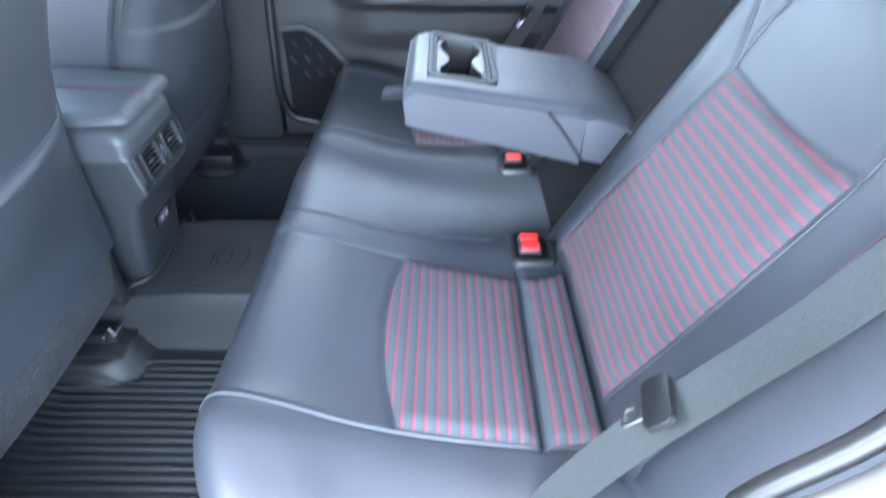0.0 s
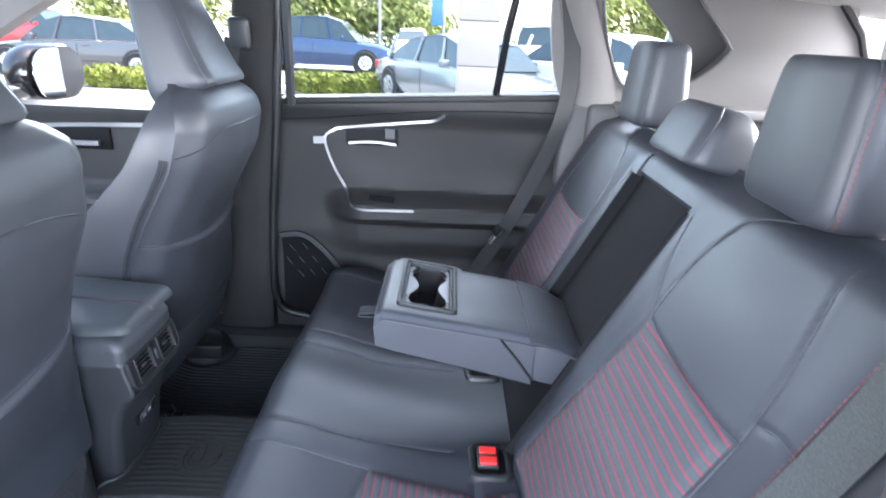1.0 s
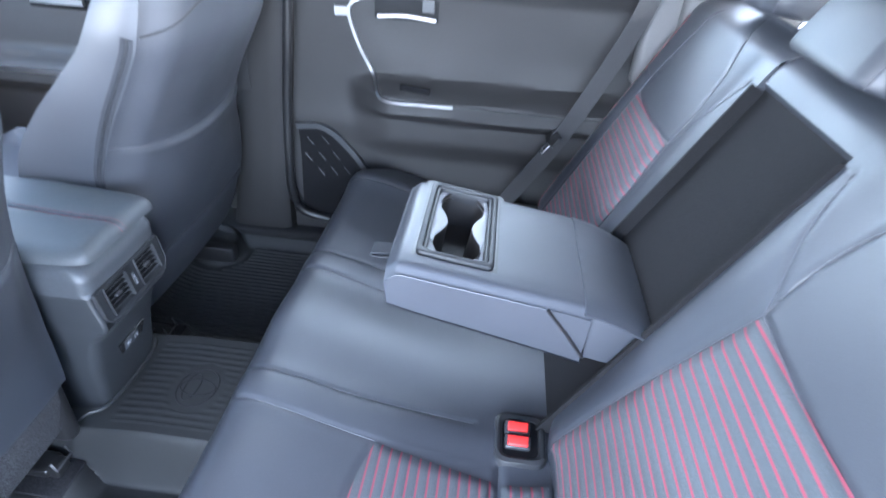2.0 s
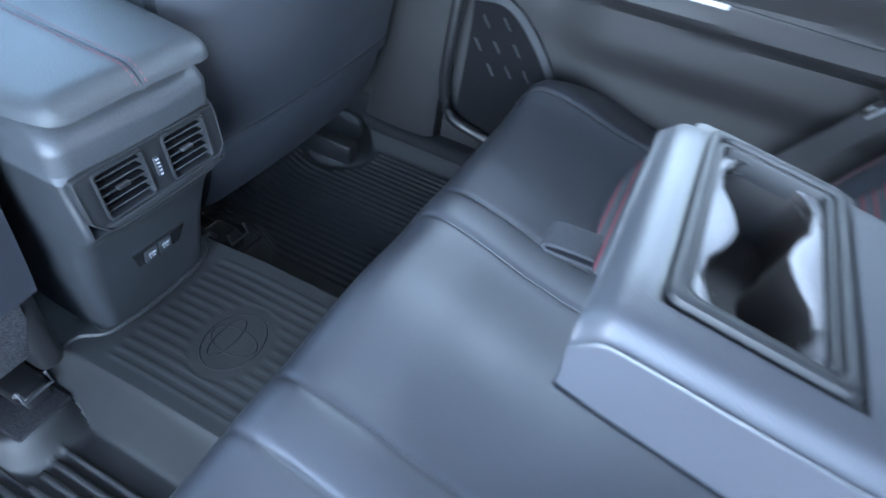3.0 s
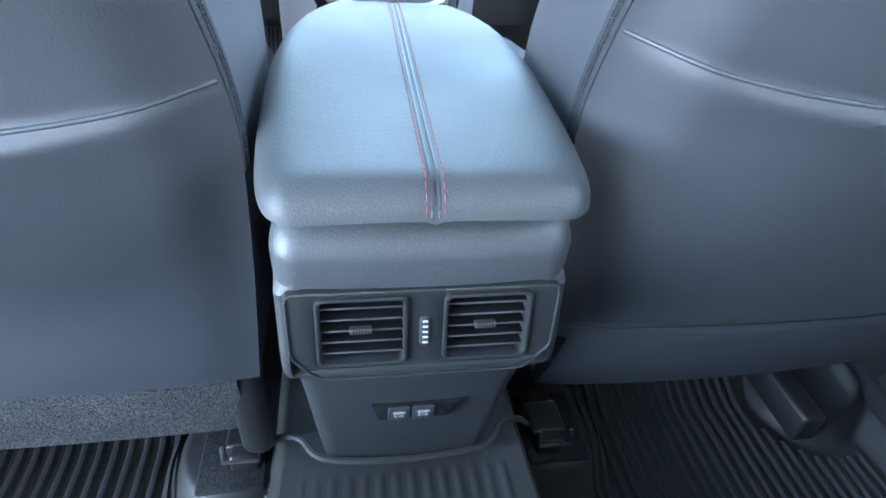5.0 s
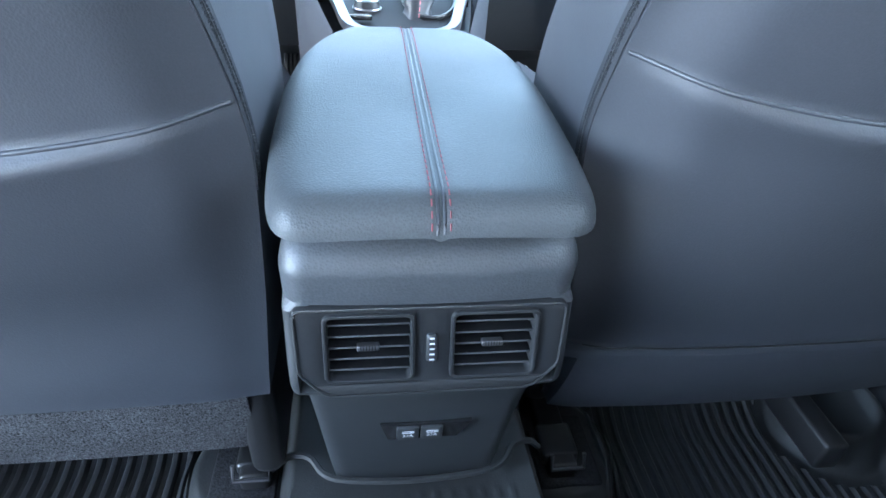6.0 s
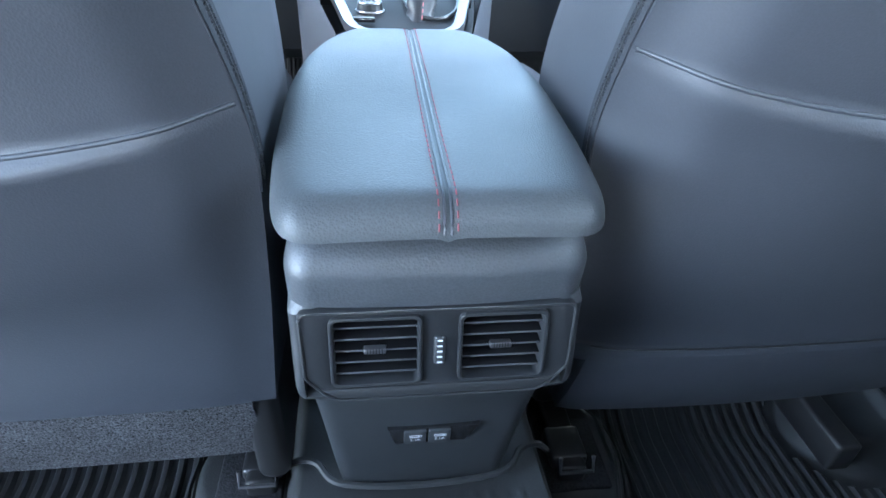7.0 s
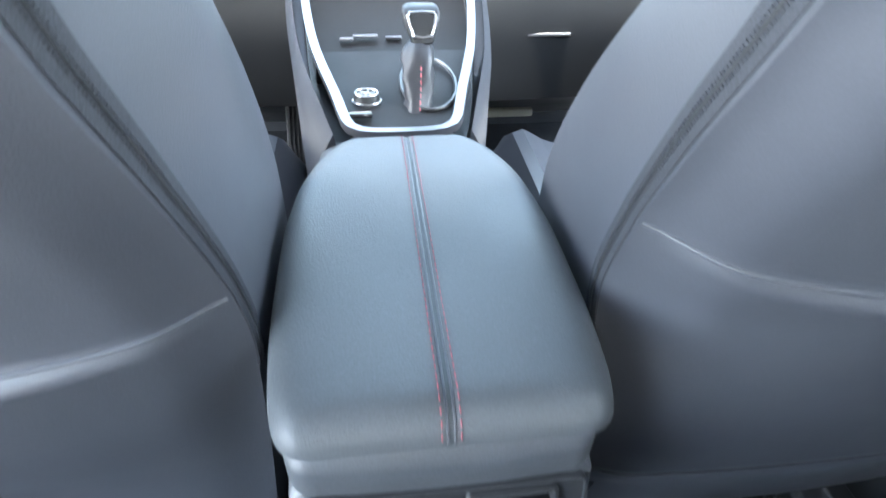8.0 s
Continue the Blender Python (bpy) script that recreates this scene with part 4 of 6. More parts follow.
def cup_outline(n=48):
    """Two round cups joined by a narrow neck."""
    pts = []
    r, c = inner_h / 2 - 0.001, inner_w / 2 - inner_h / 2 + 0.004
    for k in range(n):
        a = 2 * math.pi * k / n
        x, y = math.cos(a), math.sin(a)
        neck = 0.020
        px = c * (1 if x > 0 else -1) + r * 1.12 * x
        py = r * y
        if abs(x) < 0.45:
            py = (neck + (abs(x) / 0.45) ** 1.6 * (r * 0.93 - neck)) * (1 if y > 0 else -1)
            px = x / 0.45 * (c - r * 0.1)
        pts.append((max(min(px, inner_w / 2), -inner_w / 2), max(min(py, inner_h / 2), -inner_h / 2)))
    return pts


def square_outline(n=48):
    pts = []
    for k in range(n):
        a = 2 * math.pi * k / n
        c, s = math.cos(a), math.sin(a)
        f = 1 / max(abs(c) / (inner_w / 2), abs(s) / (inner_h / 2))
        pts.append((c * f, s * f))
    return pts


CUP_DARK = material("cup_plastic", (0.016, 0.0145, 0.0145), 0.6, spec=0.25, var=0.12, grain=0.1, grain_scale=500, bump=0.1)
CUP_GREY = material("cup_ledge_plastic", (0.15, 0.15, 0.16), 0.45, var=0.1, grain=0.1, grain_scale=500)
prism("cup_ledge", square_outline(), cup_place @ Matrix.Translation((0, 0, -0.006)), 0.010, CUP_GREY, armrest, "grey plastic ledge round the cups", 0.0015, hole=cup_outline())
cups = [[cup_place @ Vector((x * s, y * s, z)) for x, y in cup_outline()] for z, s in ((-0.008, 1.0), (-0.03, 0.98), (-0.064, 0.93), (-0.066, 0.90), (-0.0665, 0.5), (-0.0667, 0.02))]
loft("cup_well", cups, CUP_DARK, armrest, "dark cup wells", cap=False)
ribbon("pull_strap", spline([(0.02, -0.184, 0.800), (0.02, -0.160, 0.799), (0.02, -0.146, 0.797), (0.02, -0.143, 0.794), (0.02, -0.146, 0.791), (0.02, -0.160, 0.791), (0.02, -0.186, 0.792)], 24), (1, 0, 0), 0.032, 0.003, ZIP_TAPE, armrest, "short grey pull strap")


# buckles in their bezels
def buckle(dx, y, z, n_red, turn, name="belt_buckle", label=""):
    hold = part_empty(name, bench)
    tagged(hold, label)
    prism("bezel", rounded(0.088, 0.104, 0.02), pose(XC + dx, y - 0.005, z + 0.008, 0, 0, turn), 0.03, VENT_TRIM, hold, bevel=0.010, hole=rounded(0.056, 0.070, 0.012))
    prism("well", rounded(0.058, 0.072, 0.012), pose(XC + dx, y - 0.005, z + 0.003, 0, 0, turn), 0.004, DARK, hold, bevel=0.0)
    for k in range(n_red):
        off = 0.014 * (n_red - 1) - 0.028 * k
        c = pose(XC + dx, y, z, 0, 0, turn) @ pose(0, off, 0.010, -20, 0, 0)
        bx = block("buckle_body", (0.042, 0.024, 0.05), (0, 0, 0), TRIM, hold, bevel=0.004)
        bx.matrix_basis = c @ pose(0, 0, -0.018)
        rd = block("red_button", (0.034, 0.017, 0.008), (0, 0, 0), RED, hold, bevel=0.003, label="bright red release button")
        rd.matrix_basis = c @ pose(0, 0, 0.008)
    return hold


buckle(-0.170, -0.420, 0.556, 2, 90, label="pair of red-buttoned belt buckles")
buckle(0.160, -0.42, 0.556, 1, 90, label="red-buttoned belt buckle")

# side bolster panels between the backrest and the doors
for side in (-1, 1):
    def bolster(u, v, side=side):
        h = 0.04 + 0.71 * v
        o = back_out(0.612, h) - 0.010 - 0.13 * u - 0.04 * u * u + 0.04 * math.sin(math.pi * u)
        p = BACK_BASE + Vector((XC + side * (0.612 + 0.125 * u), 0, 0)) + BACK_UP * h + BACK_OUT * o
        return p

    sheet("side_bolster", bolster, span(0, 1, 16), span(0, 1, 30), -0.03 * side, SIDE_TRIM, bench, "smooth leather side bolster")


# ---- seat belts of the rear bench ----
def belt(name, points, sides, label, tongue_at, tongue_way, web=WEB):
    b = thing(name, label, "seat belt", "rear seat belts")
    ribbon("webbing", spline(points, 60), sides, 0.047, 0.0016, web, b)
    m = Matrix.Translation(tongue_at) @ Vector(tongue_way).to_track_quat("Y", "Z").to_matrix().to_4x4()
    for nm, outline, mat, hole, dz in (("tongue_head", rounded(0.062, 0.034, 0.010), SEAL, None, 0.008), ("tongue_plate", rounded(0.024, 0.034, 0.004, 5, 0, 0.030), CHROME, rounded(0.012, 0.010, 0.002, 5, 0, 0.034), 0.004)):
        ob = prism(nm, outline, Matrix.Identity(4), 0.009 if mat is SEAL else 0.003, mat, b, bevel=0.002, hole=hole)
        ob.matrix_basis = m @ pose(0, 0, dz)
    return b


belt("seat_belt", [(-0.60, -0.76, 1.20), (-0.615, -0.712, 1.06), (-0.628, -0.606, 0.885), (-0.638, -0.515, 0.775), (-0.640, -0.455, 0.69), (-0.642, -0.40, 0.59), (-0.645, -0.36, 0.50)], (0.75, 0.55, -0.45), "grey webbing belt with chrome tongue beside the backrest", (-0.634, -0.475, 0.745), (0.1, 0.45, -0.6))
belt("seat_belt", [(0.610, -0.615, 1.50), (0.650, -0.655, 1.28), (0.655, -0.638, 1.10), (0.645, -0.545, 0.87), (0.645, -0.470, 0.72), (0.655, -0.39, 0.58), (0.66, -0.36, 0.50)], (-0.15, 0.86, 0.50), "black webbing belt with chrome tongue by the far door", (0.632, -0.485, 0.775), (-0.1, 0.45, -0.6), WEB_DARK)



# ---- belt of the front passenger, on the pillar ----
guide = thing("passenger_belt", "black webbing belt with plastic guide on the pillar", "seat belt")
block("belt_guide", (0.030, 0.060, 0.085), (0.610, 0.272, 1.325), TRIM, guide, "black plastic guide cover", bevel=0.012, turn=(0, -6, 0))
ribbon("webbing", spline([(0.600, 0.290, 1.31), (0.612, 0.312, 1.20), (0.640, 0.332, 1.0), (0.668, 0.350, 0.85), (0.71, 0.355, 0.75)], 30), (0.1, 1, 0), 0.045, 0.0016, WEB_DARK, guide)


# ---- front seats ----
def front_seat(name, xc, dy, recline, wrap, flare, pocket, low, heel, narrow, label, skirt_mat, skirt_label):
    seat = thing(name, label, "car seat", "front seats")
    REAR = [(0.45, 0.408), (0.57, 0.392), (0.70, 0.372), (0.83, 0.348), (0.93, 0.318), (1.00, 0.292), (1.06, 0.275), (1.12, 0.273), (1.165, 0.285), (1.198, 0.312), (1.22, 0.345)]
    WIDE = [(0.45, 0.215), (0.57, 0.232), (0.80, 0.246), (0.95, 0.248), (1.06, 0.243), (1.12, 0.232), (1.165, 0.21), (1.198, 0.175), (1.22, 0.12)]
    DEEP = [(0.45, 0.15), (0.7, 0.17), (0.9, 0.16), (1.05, 0.135), (1.13, 0.115), (1.185, 0.08), (1.22, 0.03)]

    def lean_back(z):
        up = max(z - 0.80, 0)
        return dy - recline * up * up / (up + 0.08)

    def half(dx, z):
        """Half the width on the side of dx: the outboard side spreads towards the bottom."""
        return lerp_table(WIDE, z) + (flare * smooth_step(0.90, 0.62, z) if dx * xc > 0 else 0.0)

    def rear_half(dx, z):
        """Half the width of the rear panel: it narrows upwards between the side bolsters."""
        return half(dx, z) * (1 - narrow * smooth_step(0.78, 1.02, z) * smooth_step(1.18, 1.10, z))

    def rear_y(dx, z):
        w = rear_half(dx, z)
        u = min(abs(dx) / w, 1.0)
        edge = wrap * (0.6 if dx * xc > 0 and flare > 0.05 else 1.0) * (0.55 * u ** 2.2 + 0.45 * smooth_step(0.74, 1.0, u) ** 1.5)
        if dx * xc < 0:
            edge *= 0.25 + 0.75 * smooth_step(0.62, 0.82, z)
        y = lerp_table(REAR, z) - 0.028 + edge - heel * smooth_step(0.68, 0.54, z)
        return y + lean_back(z)

    def pocket_z(dx):
        u = abs(dx / 0.246)
        return pocket + 0.010 + 0.029 * u ** 2.2

    def rear_at(dx, z, lift=0.0):
        y = rear_y(dx, z)
        d = z - pocket_z(dx)
        full = max(0.0, 1 - (dx / 0.246) ** 2)
        y -= (0.001 + 0.015 * full) * smooth_step(0.006, -0.012, d) * smooth_step(-0.26, -0.02, d) + 0.004 * full * bell(d, 0.0, 0.03)
        y += (0.0 if skirt_mat is CARPET else 0.003) * bell(z, low + 0.020, 0.004)
        return Vector((xc + dx, y - lift, z))

    zs = span(low, 1.219, 145)
    rings = []
    for z in zs:
        w, dp = lerp_table(WIDE, z), lerp_table(DEEP, z)
        ring = [rear_at(rear_half(u, z) * u, z) for u in span(-1, 1, 60)]
        yb = lerp_table(REAR, z) + lean_back(z)
        for u in (1.0, 0.98, 0.86, 0.7, 0.4, 0, -0.4, -0.7, -0.86, -0.98, -1.0):
            bolster = 0.05 * smooth_step(0.45, 0.8, abs(u)) * smooth_step(1.1, 0.8, z)
            ring.append(Vector((xc + half(u, z) * u, yb + (dp if abs(u) < 0.99 else dp * 0.62) + bolster, z)))
        rings.append(ring)
    shell = loft("backrest", rings, LEATHER, seat)
    tube("pocket_welt", [rear_at(dx, pocket_z(dx), -0.0002) for dx in span(-0.99 * rear_half(-1, pocket + 0.04), 0.99 * rear_half(1, pocket + 0.04) if xc < 0 else 0.246, 90)], 0.0018, LEATHER, shell, "", 10)
    for s in (-1, 1):
        tape, across, slit, teeth = [], [], [], ([], [])
        for z in span(0.765, 1.07, 60):
            p = rear_at(s * rear_half(s, z), z)
            q = Vector((xc + s * half(s, z), lerp_table(REAR, z) + lean_back(z) + 0.62 * lerp_table(DEEP, z) + 0.05 * smooth_step(1.1, 0.8, z), z))
            d = (q - p).normalized()
            out = Vector((d.y * s, -d.x * s, 0)).normalized()
            mid = p + d * (0.010 + 0.005 * smooth_step(0.80, 0.98, z)) + out * 0.0004
            tape.append(mid)
            across.append(d)
            slit.append(mid + out * 0.0009)
            for k, side in enumerate((-1, 1)):
                teeth[k].append(mid + d * 0.0028 * side + out * 0.0010)
        flap = ribbon("zip_flap", tape, across, 0.019, 0.002, ZIP_TAPE, shell, "dark grey zip tape")
        tube("zip", slit, 0.0008, SEAL, flap, "black zip line")
        for row in teeth:
            stitches("zip_teeth", row, ZIP_TAPE, flap, 0.0016, 0.0010, 0.0011)
    if skirt_mat is not CARPET:
        tube("lower_seam", [rear_at(u * half(u, low + 0.02) * 0.92, low + 0.02, 0.0005) for u in span(-1, 1, 40)], 0.0016, SEAL, shell)
    tube("upper_seam", [rear_at(dx, 1.125 - 0.055 * smooth_step(0.10, 0.236, abs(dx)) if xc > 0 else 1.04 + 0.05 * math.cos(dx / 0.2 * 1.4), 0.0006) for dx in (span(-0.226, 0.12, 60) if xc > 0 else span(-0.20, 0.20, 60))], 0.0016, SEAL, shell)
    # the skirt below the backrest
    sk = []
    tuck = 0.35 if skirt_mat is CARPET else 1.0
    foot = low - 0.095 if skirt_mat is CARPET else 0.44
    for z in span(foot, low + 0.012, 8):
        t = (z - foot) / (low + 0.012 - foot)
        sk.append([Vector((xc + 0.90 * half(u, low + 0.01) * u, rear_y(0.9 * half(u, low + 0.01) * u, low + 0.01) + tuck * (0.010 + 0.045 * (1 - t) ** 1.5), z)) for u in span(-1, 1, 24)] + [Vector((xc + 0.90 * half(u, low + 0.01) * u, rear_y(0, low + 0.01) + 0.14, z)) for u in span(1, -1, 8)])
    loft("skirt", sk, skirt_mat, seat, skirt_label)
    # head restraint
    hr = []
    for t, f in ((0.0, 0.88), (0.03, 0.95), (0.08, 0.985), (0.2, 1.0), (0.4, 1.0), (0.6, 1.0), (0.8, 0.98), (0.9, 0.95), (0.96, 0.90), (0.99, 0.82), (1.0, 0.70)):
        ring = []
        for x, y in rounded((0.26 - 0.07 * t) * f, (0.150 - 0.055 * t) * f, 0.034, 7):
            ring.append(Vector((xc + x, 0.322 + lean_back(1.10) + 0.085 * t + y + 0.02 * (x / 0.13) ** 2, 1.192 + 0.25 * t - (0.035 * (y / 0.09) if t < 0.3 else 0) * (1 - t / 0.3))))
        hr.append(ring)
    head = loft("head_restraint", hr, LEATHER, seat)
    for k in (4, 11, 20, 27):
        tube("seam", [hr[i][k] * 1.0 + (hr[i][k] - hr[i][(k + 16) % 32]).normalized() * 0.0006 for i in range(1, 10)], 0.0014, PIPING, head)
    for s in (-1, 1):
        tube("post", [(xc + s * 0.06, 0.35 + lean_back(1.10), 1.12), (xc + s * 0.06, 0.345 + lean_back(1.1), 1.21)], 0.006, CHROME, seat)
    # cushion and its plastic side shield
    cs = []
    for x in span(-0.215, 0.215, 26):
        e = smooth_step(0.17, 0.215, abs(x))
        top = 0.635 + 0.030 * bell(abs(x), 0.175, 0.04) - 0.04 * e
        cs.append([Vector((xc + x, y + dy, z)) for y, z in ((0.44, 0.45), (0.44, top - 0.03), (0.50, top), (0.75, top + 0.015), (0.93, top + 0.03), (0.985, top), (0.99, top - 0.06), (0.95, 0.45))])
    loft("seat_cushion", cs, LEATHER, seat)
    for s in (-1, 1):
        reach = 0.09 if s > 0 > xc else 0.0
        block("side_shield", (0.035, 0.50 + reach, 0.15), (xc + s * 0.212, 0.70 - reach / 2 + dy, 0.49), SEAL, seat, bevel=0.014)
        block("seat_rail", (0.035, 0.62, 0.05), (xc + s * 0.185, 0.70 + dy, 0.345), SEAL, seat, bevel=0.006)
        if s * xc > 0:
            continue
        hook = block("rail_cover", (0.046, 0.05, 0.022), (xc + s * 0.185, 0.430 + dy, 0.360), SEAL, seat, bevel=0.006)
        tube("rail_latch", [(xc + s * 0.185 - 0.02, 0.392 + dy, 0.392), (xc + s * 0.185 - 0.02, 0.384 + dy, 0.374), (xc + s * 0.185 + 0.02, 0.384 + dy, 0.374), (xc + s * 0.185 + 0.02, 0.392 + dy, 0.392)], 0.0026, SILVER, hook)
    return seat


front_seat("front_seat", 0.372, 0.0, 0.20, 0.070, 0.105, 0.832, 0.572, 0.0, 0.05, "black leather passenger seat with a sewn rear pocket", LEATHER, "black leather skirt")
front_seat("front_seat", -0.368, 0.014, 0.10, 0.034, 0.03, 0.797, 0.552, 0.020, 0.13, "black leather driver's seat with carpeted lower rear skirt", CARPET, "speckled grey carpet skirt")

# ---- centre console ----
console = thing("centre_console", "black centre console with padded lid, rear vents and charging ports", "console")


def console_half(z):
    return lerp_table([(0.36, 0.082), (0.45, 0.090), (0.55, 0.098), (0.62, 0.1010), (0.65, 0.1030), (0.70, 0.1035), (0.742, 0.1035), (0.755, 0.1010), (0.765, 0.0960), (0.772, 0.089), (0.775, 0.080)], z)


def console_rear(z):
    return lerp_table([(0.36, 0.372), (0.45, 0.354), (0.53, 0.343), (0.60, 0.322), (0.632, 0.297), (0.645, 0.2910), (0.712, 0.3020), (0.722, 0.3005), (0.732, 0.2995), (0.742, 0.2990), (0.752, 0.3025), (0.760, 0.309), (0.767, 0.319), (0.772, 0.332), (0.775, 0.346)], z)


rings = []
console_levels = span(0.34, 0.724, 60) + span(0.728, 0.775, 18)
for z in console_levels:
    w, yr = console_half(z), console_rear(z)
    sunk = 0.646 < z < 0.7125  # the pocket that takes the vent panel
    r = 0.007 if 0.630 < z < 0.7125 else 0.020
    ring = [Vector((w, 0.72, z)), Vector((w, yr + 0.05, z)), Vector((w, yr + 0.03, z))]
    for k in range(9):
        a = radians(90 * k / 8)
        ring.append(Vector((w - r + r * math.cos(a), yr + r - r * math.sin(a), z)))
    ring += [Vector((x, yr + 0.018 if sunk else yr - 0.003 * (1 - (x / (w - r)) ** 2), z)) for x in span(w - r - 0.0004, -(w - r - 0.0004), 8)]
    for k in range(9):
        a = radians(90 * k / 8)
        ring.append(Vector((-(w - r) - r * math.sin(a), yr + r - r * math.cos(a), z)))
    ring += [Vector((-w, yr + 0.03, z)), Vector((-w, yr + 0.05, z)), Vector((-w, 0.72, z))]
    rings.append(ring)
body = loft("console_body", rings[:59], TRIM, console)
loft("console_shoulder", rings[58:], GRAINED, console, "grained leather shoulder under the lid")
# lid, domed, with rounded front corners
lid_rings = []
LID = [(0.283, 0.078), (0.2845, 0.087), (0.288, 0.094), (0.294, 0.0995), (0.303, 0.1035), (0.33, 0.109), (0.40, 0.1145), (0.48, 0.1155), (0.55, 0.110), (0.60, 0.098), (0.635, 0.082), (0.655, 0.064), (0.664, 0.045)]


def lid_half(y):
    return lerp_table(LID, y)


def lid_top(x, y):
    """The lid's padded top: a shallow dome with a round edge."""
    base = lerp_table([(0.283, 0.802), (0.305, 0.805), (0.36, 0.806), (0.5, 0.812), (0.60, 0.815), (0.64, 0.814), (0.664, 0.811)], y)
    edge = min(lid_half(y) - abs(x), y - 0.283, 0.664 - y)
    f = 1 - min(max(edge / 0.024, 0), 1)
    return base - 0.003 * (x / 0.11) ** 2 - 0.0195 * (1 - math.sqrt(max(1 - f * f, 0))) - 0.0025 * bell(x, 0, 0.004)


verts, faces = [], []
lys = [0.283, 0.2842, 0.2865, 0.29, 0.293, 0.297, 0.302, 0.308, 0.315] + span(0.323, 0.636, 28) + [0.643, 0.650, 0.656, 0.660, 0.663, 0.664]
us = [-1, -0.985, -0.95, -0.9, -0.85] + span(-0.78, -0.06, 9) + [-0.045, -0.03, -0.015, 0, 0.015, 0.03, 0.045] + span(0.06, 0.78, 9) + [0.85, 0.9, 0.95, 0.985, 1]
for low in (0, 1):
    for y in lys:
        for u in us:
            x = u * lid_half(y)
            z = lid_top(x, y) if not low else lerp_table([(0.283, 0.787), (0.31, 0.787), (0.664, 0.790)], y)
            verts.append((x * (0.955 if low else 1), y + (0.008 * smooth_step(0.32, 0.283, y) if low else 0), z))
n_u, n_y = len(us), len(lys)
for j in range(n_y - 1):
    for i in range(n_u - 1):
        a = j * n_u + i
        faces.append((a, a + 1, a + n_u + 1, a + n_u))
        b = a + n_u * n_y
        faces.append((b + n_u, b + n_u + 1, b + 1, b))
o = n_u * n_y
for j in range(n_y - 1):
    faces += [(j * n_u, (j + 1) * n_u, o + (j + 1) * n_u, o + j * n_u), (j * n_u + n_u - 1, o + j * n_u + n_u - 1, o + (j + 1) * n_u + n_u - 1, (j + 1) * n_u + n_u - 1)]
for i in range(n_u - 1):
    faces += [(i, o + i, o + i + 1, i + 1), ((n_y - 1) * n_u + i + 1, o + (n_y - 1) * n_u + i + 1, o + (n_y - 1) * n_u + i, (n_y - 1) * n_u + i)]
lid = add("lid", verts, faces, LEATHER_FINE, console, "padded leather lid with red-stitched middle seam")
for sx in (-1, 1):
    seam = [(sx * 0.0022, y, lid_top(0.0022, y) + 0.0004) for y in [0.2834, 0.2842, 0.286, 0.288] + span(0.291, 0.663, 58)]
    tube("seam", seam, 0.0010, LEATHER, lid)
    stitches("red_stitch", [(sx * 0.0056, y, lid_top(0.0056, y) + 0.0006) for y in [0.2836, 0.2844, 0.286, 0.288] + span(0.291, 0.655, 58)], LID_STITCH, lid, 0.0042, 0.0034, 0.0005)
# black filler block: the shade under the lid, put into colour
block("lid_gap_shade", (0.172, 0.33, 0.018), (0, 0.494, 0.781), SEAL, console, bevel=0.003)

# vent panel, tilted with the console's rear face
tilt = math.atan2(0.306 - 0.2935, 0.72 - 0.645)
vp = Matrix.Translation((0, 0.2975, 0.682)) @ Matrix.Rotation(radians(90) + tilt * -1, 4, "X")
VENT_X, VENT_W, VENT_H = 0.0445, 0.0640, 0.0575
VENT_OUTLINE = fillet([(0.0968, 0.0345), (-0.0968, 0.0345), (-0.0960, -0.0200), (-0.0770, -0.0410), (0.0770, -0.0410), (0.0960, -0.0200)], [0.007, 0.007, 0.012, 0.020, 0.020, 0.012])
vent_panel = plate("vent_panel", VENT_OUTLINE, [rounded(VENT_W - 0.002, VENT_H - 0.002, 0.005, 4, sx * VENT_X, 0.0015) for sx in (-1, 1)], vp @ Matrix.Translation((0, 0, 0.006)), 0.020, VENT_TRIM, console, "black vent panel with chamfered lower corners", 0.0016)
tube("panel_rim", [vp @ Vector((x * 0.985, y * 0.97, 0.0064)) for x, y in VENT_OUTLINE + VENT_OUTLINE[:1]], 0.0011, VENT_GLOSS, console, "smooth raised rim of the vent panel")
prism("lower_lip", [(-0.086, -0.0285), (0.086, -0.0285), (0.072, -0.0385), (-0.072, -0.0385)], vp @ Matrix.Translation((0, 0, 0.0085)), 0.006, VENT_GLOSS, console, "smooth black lip", 0.0034)
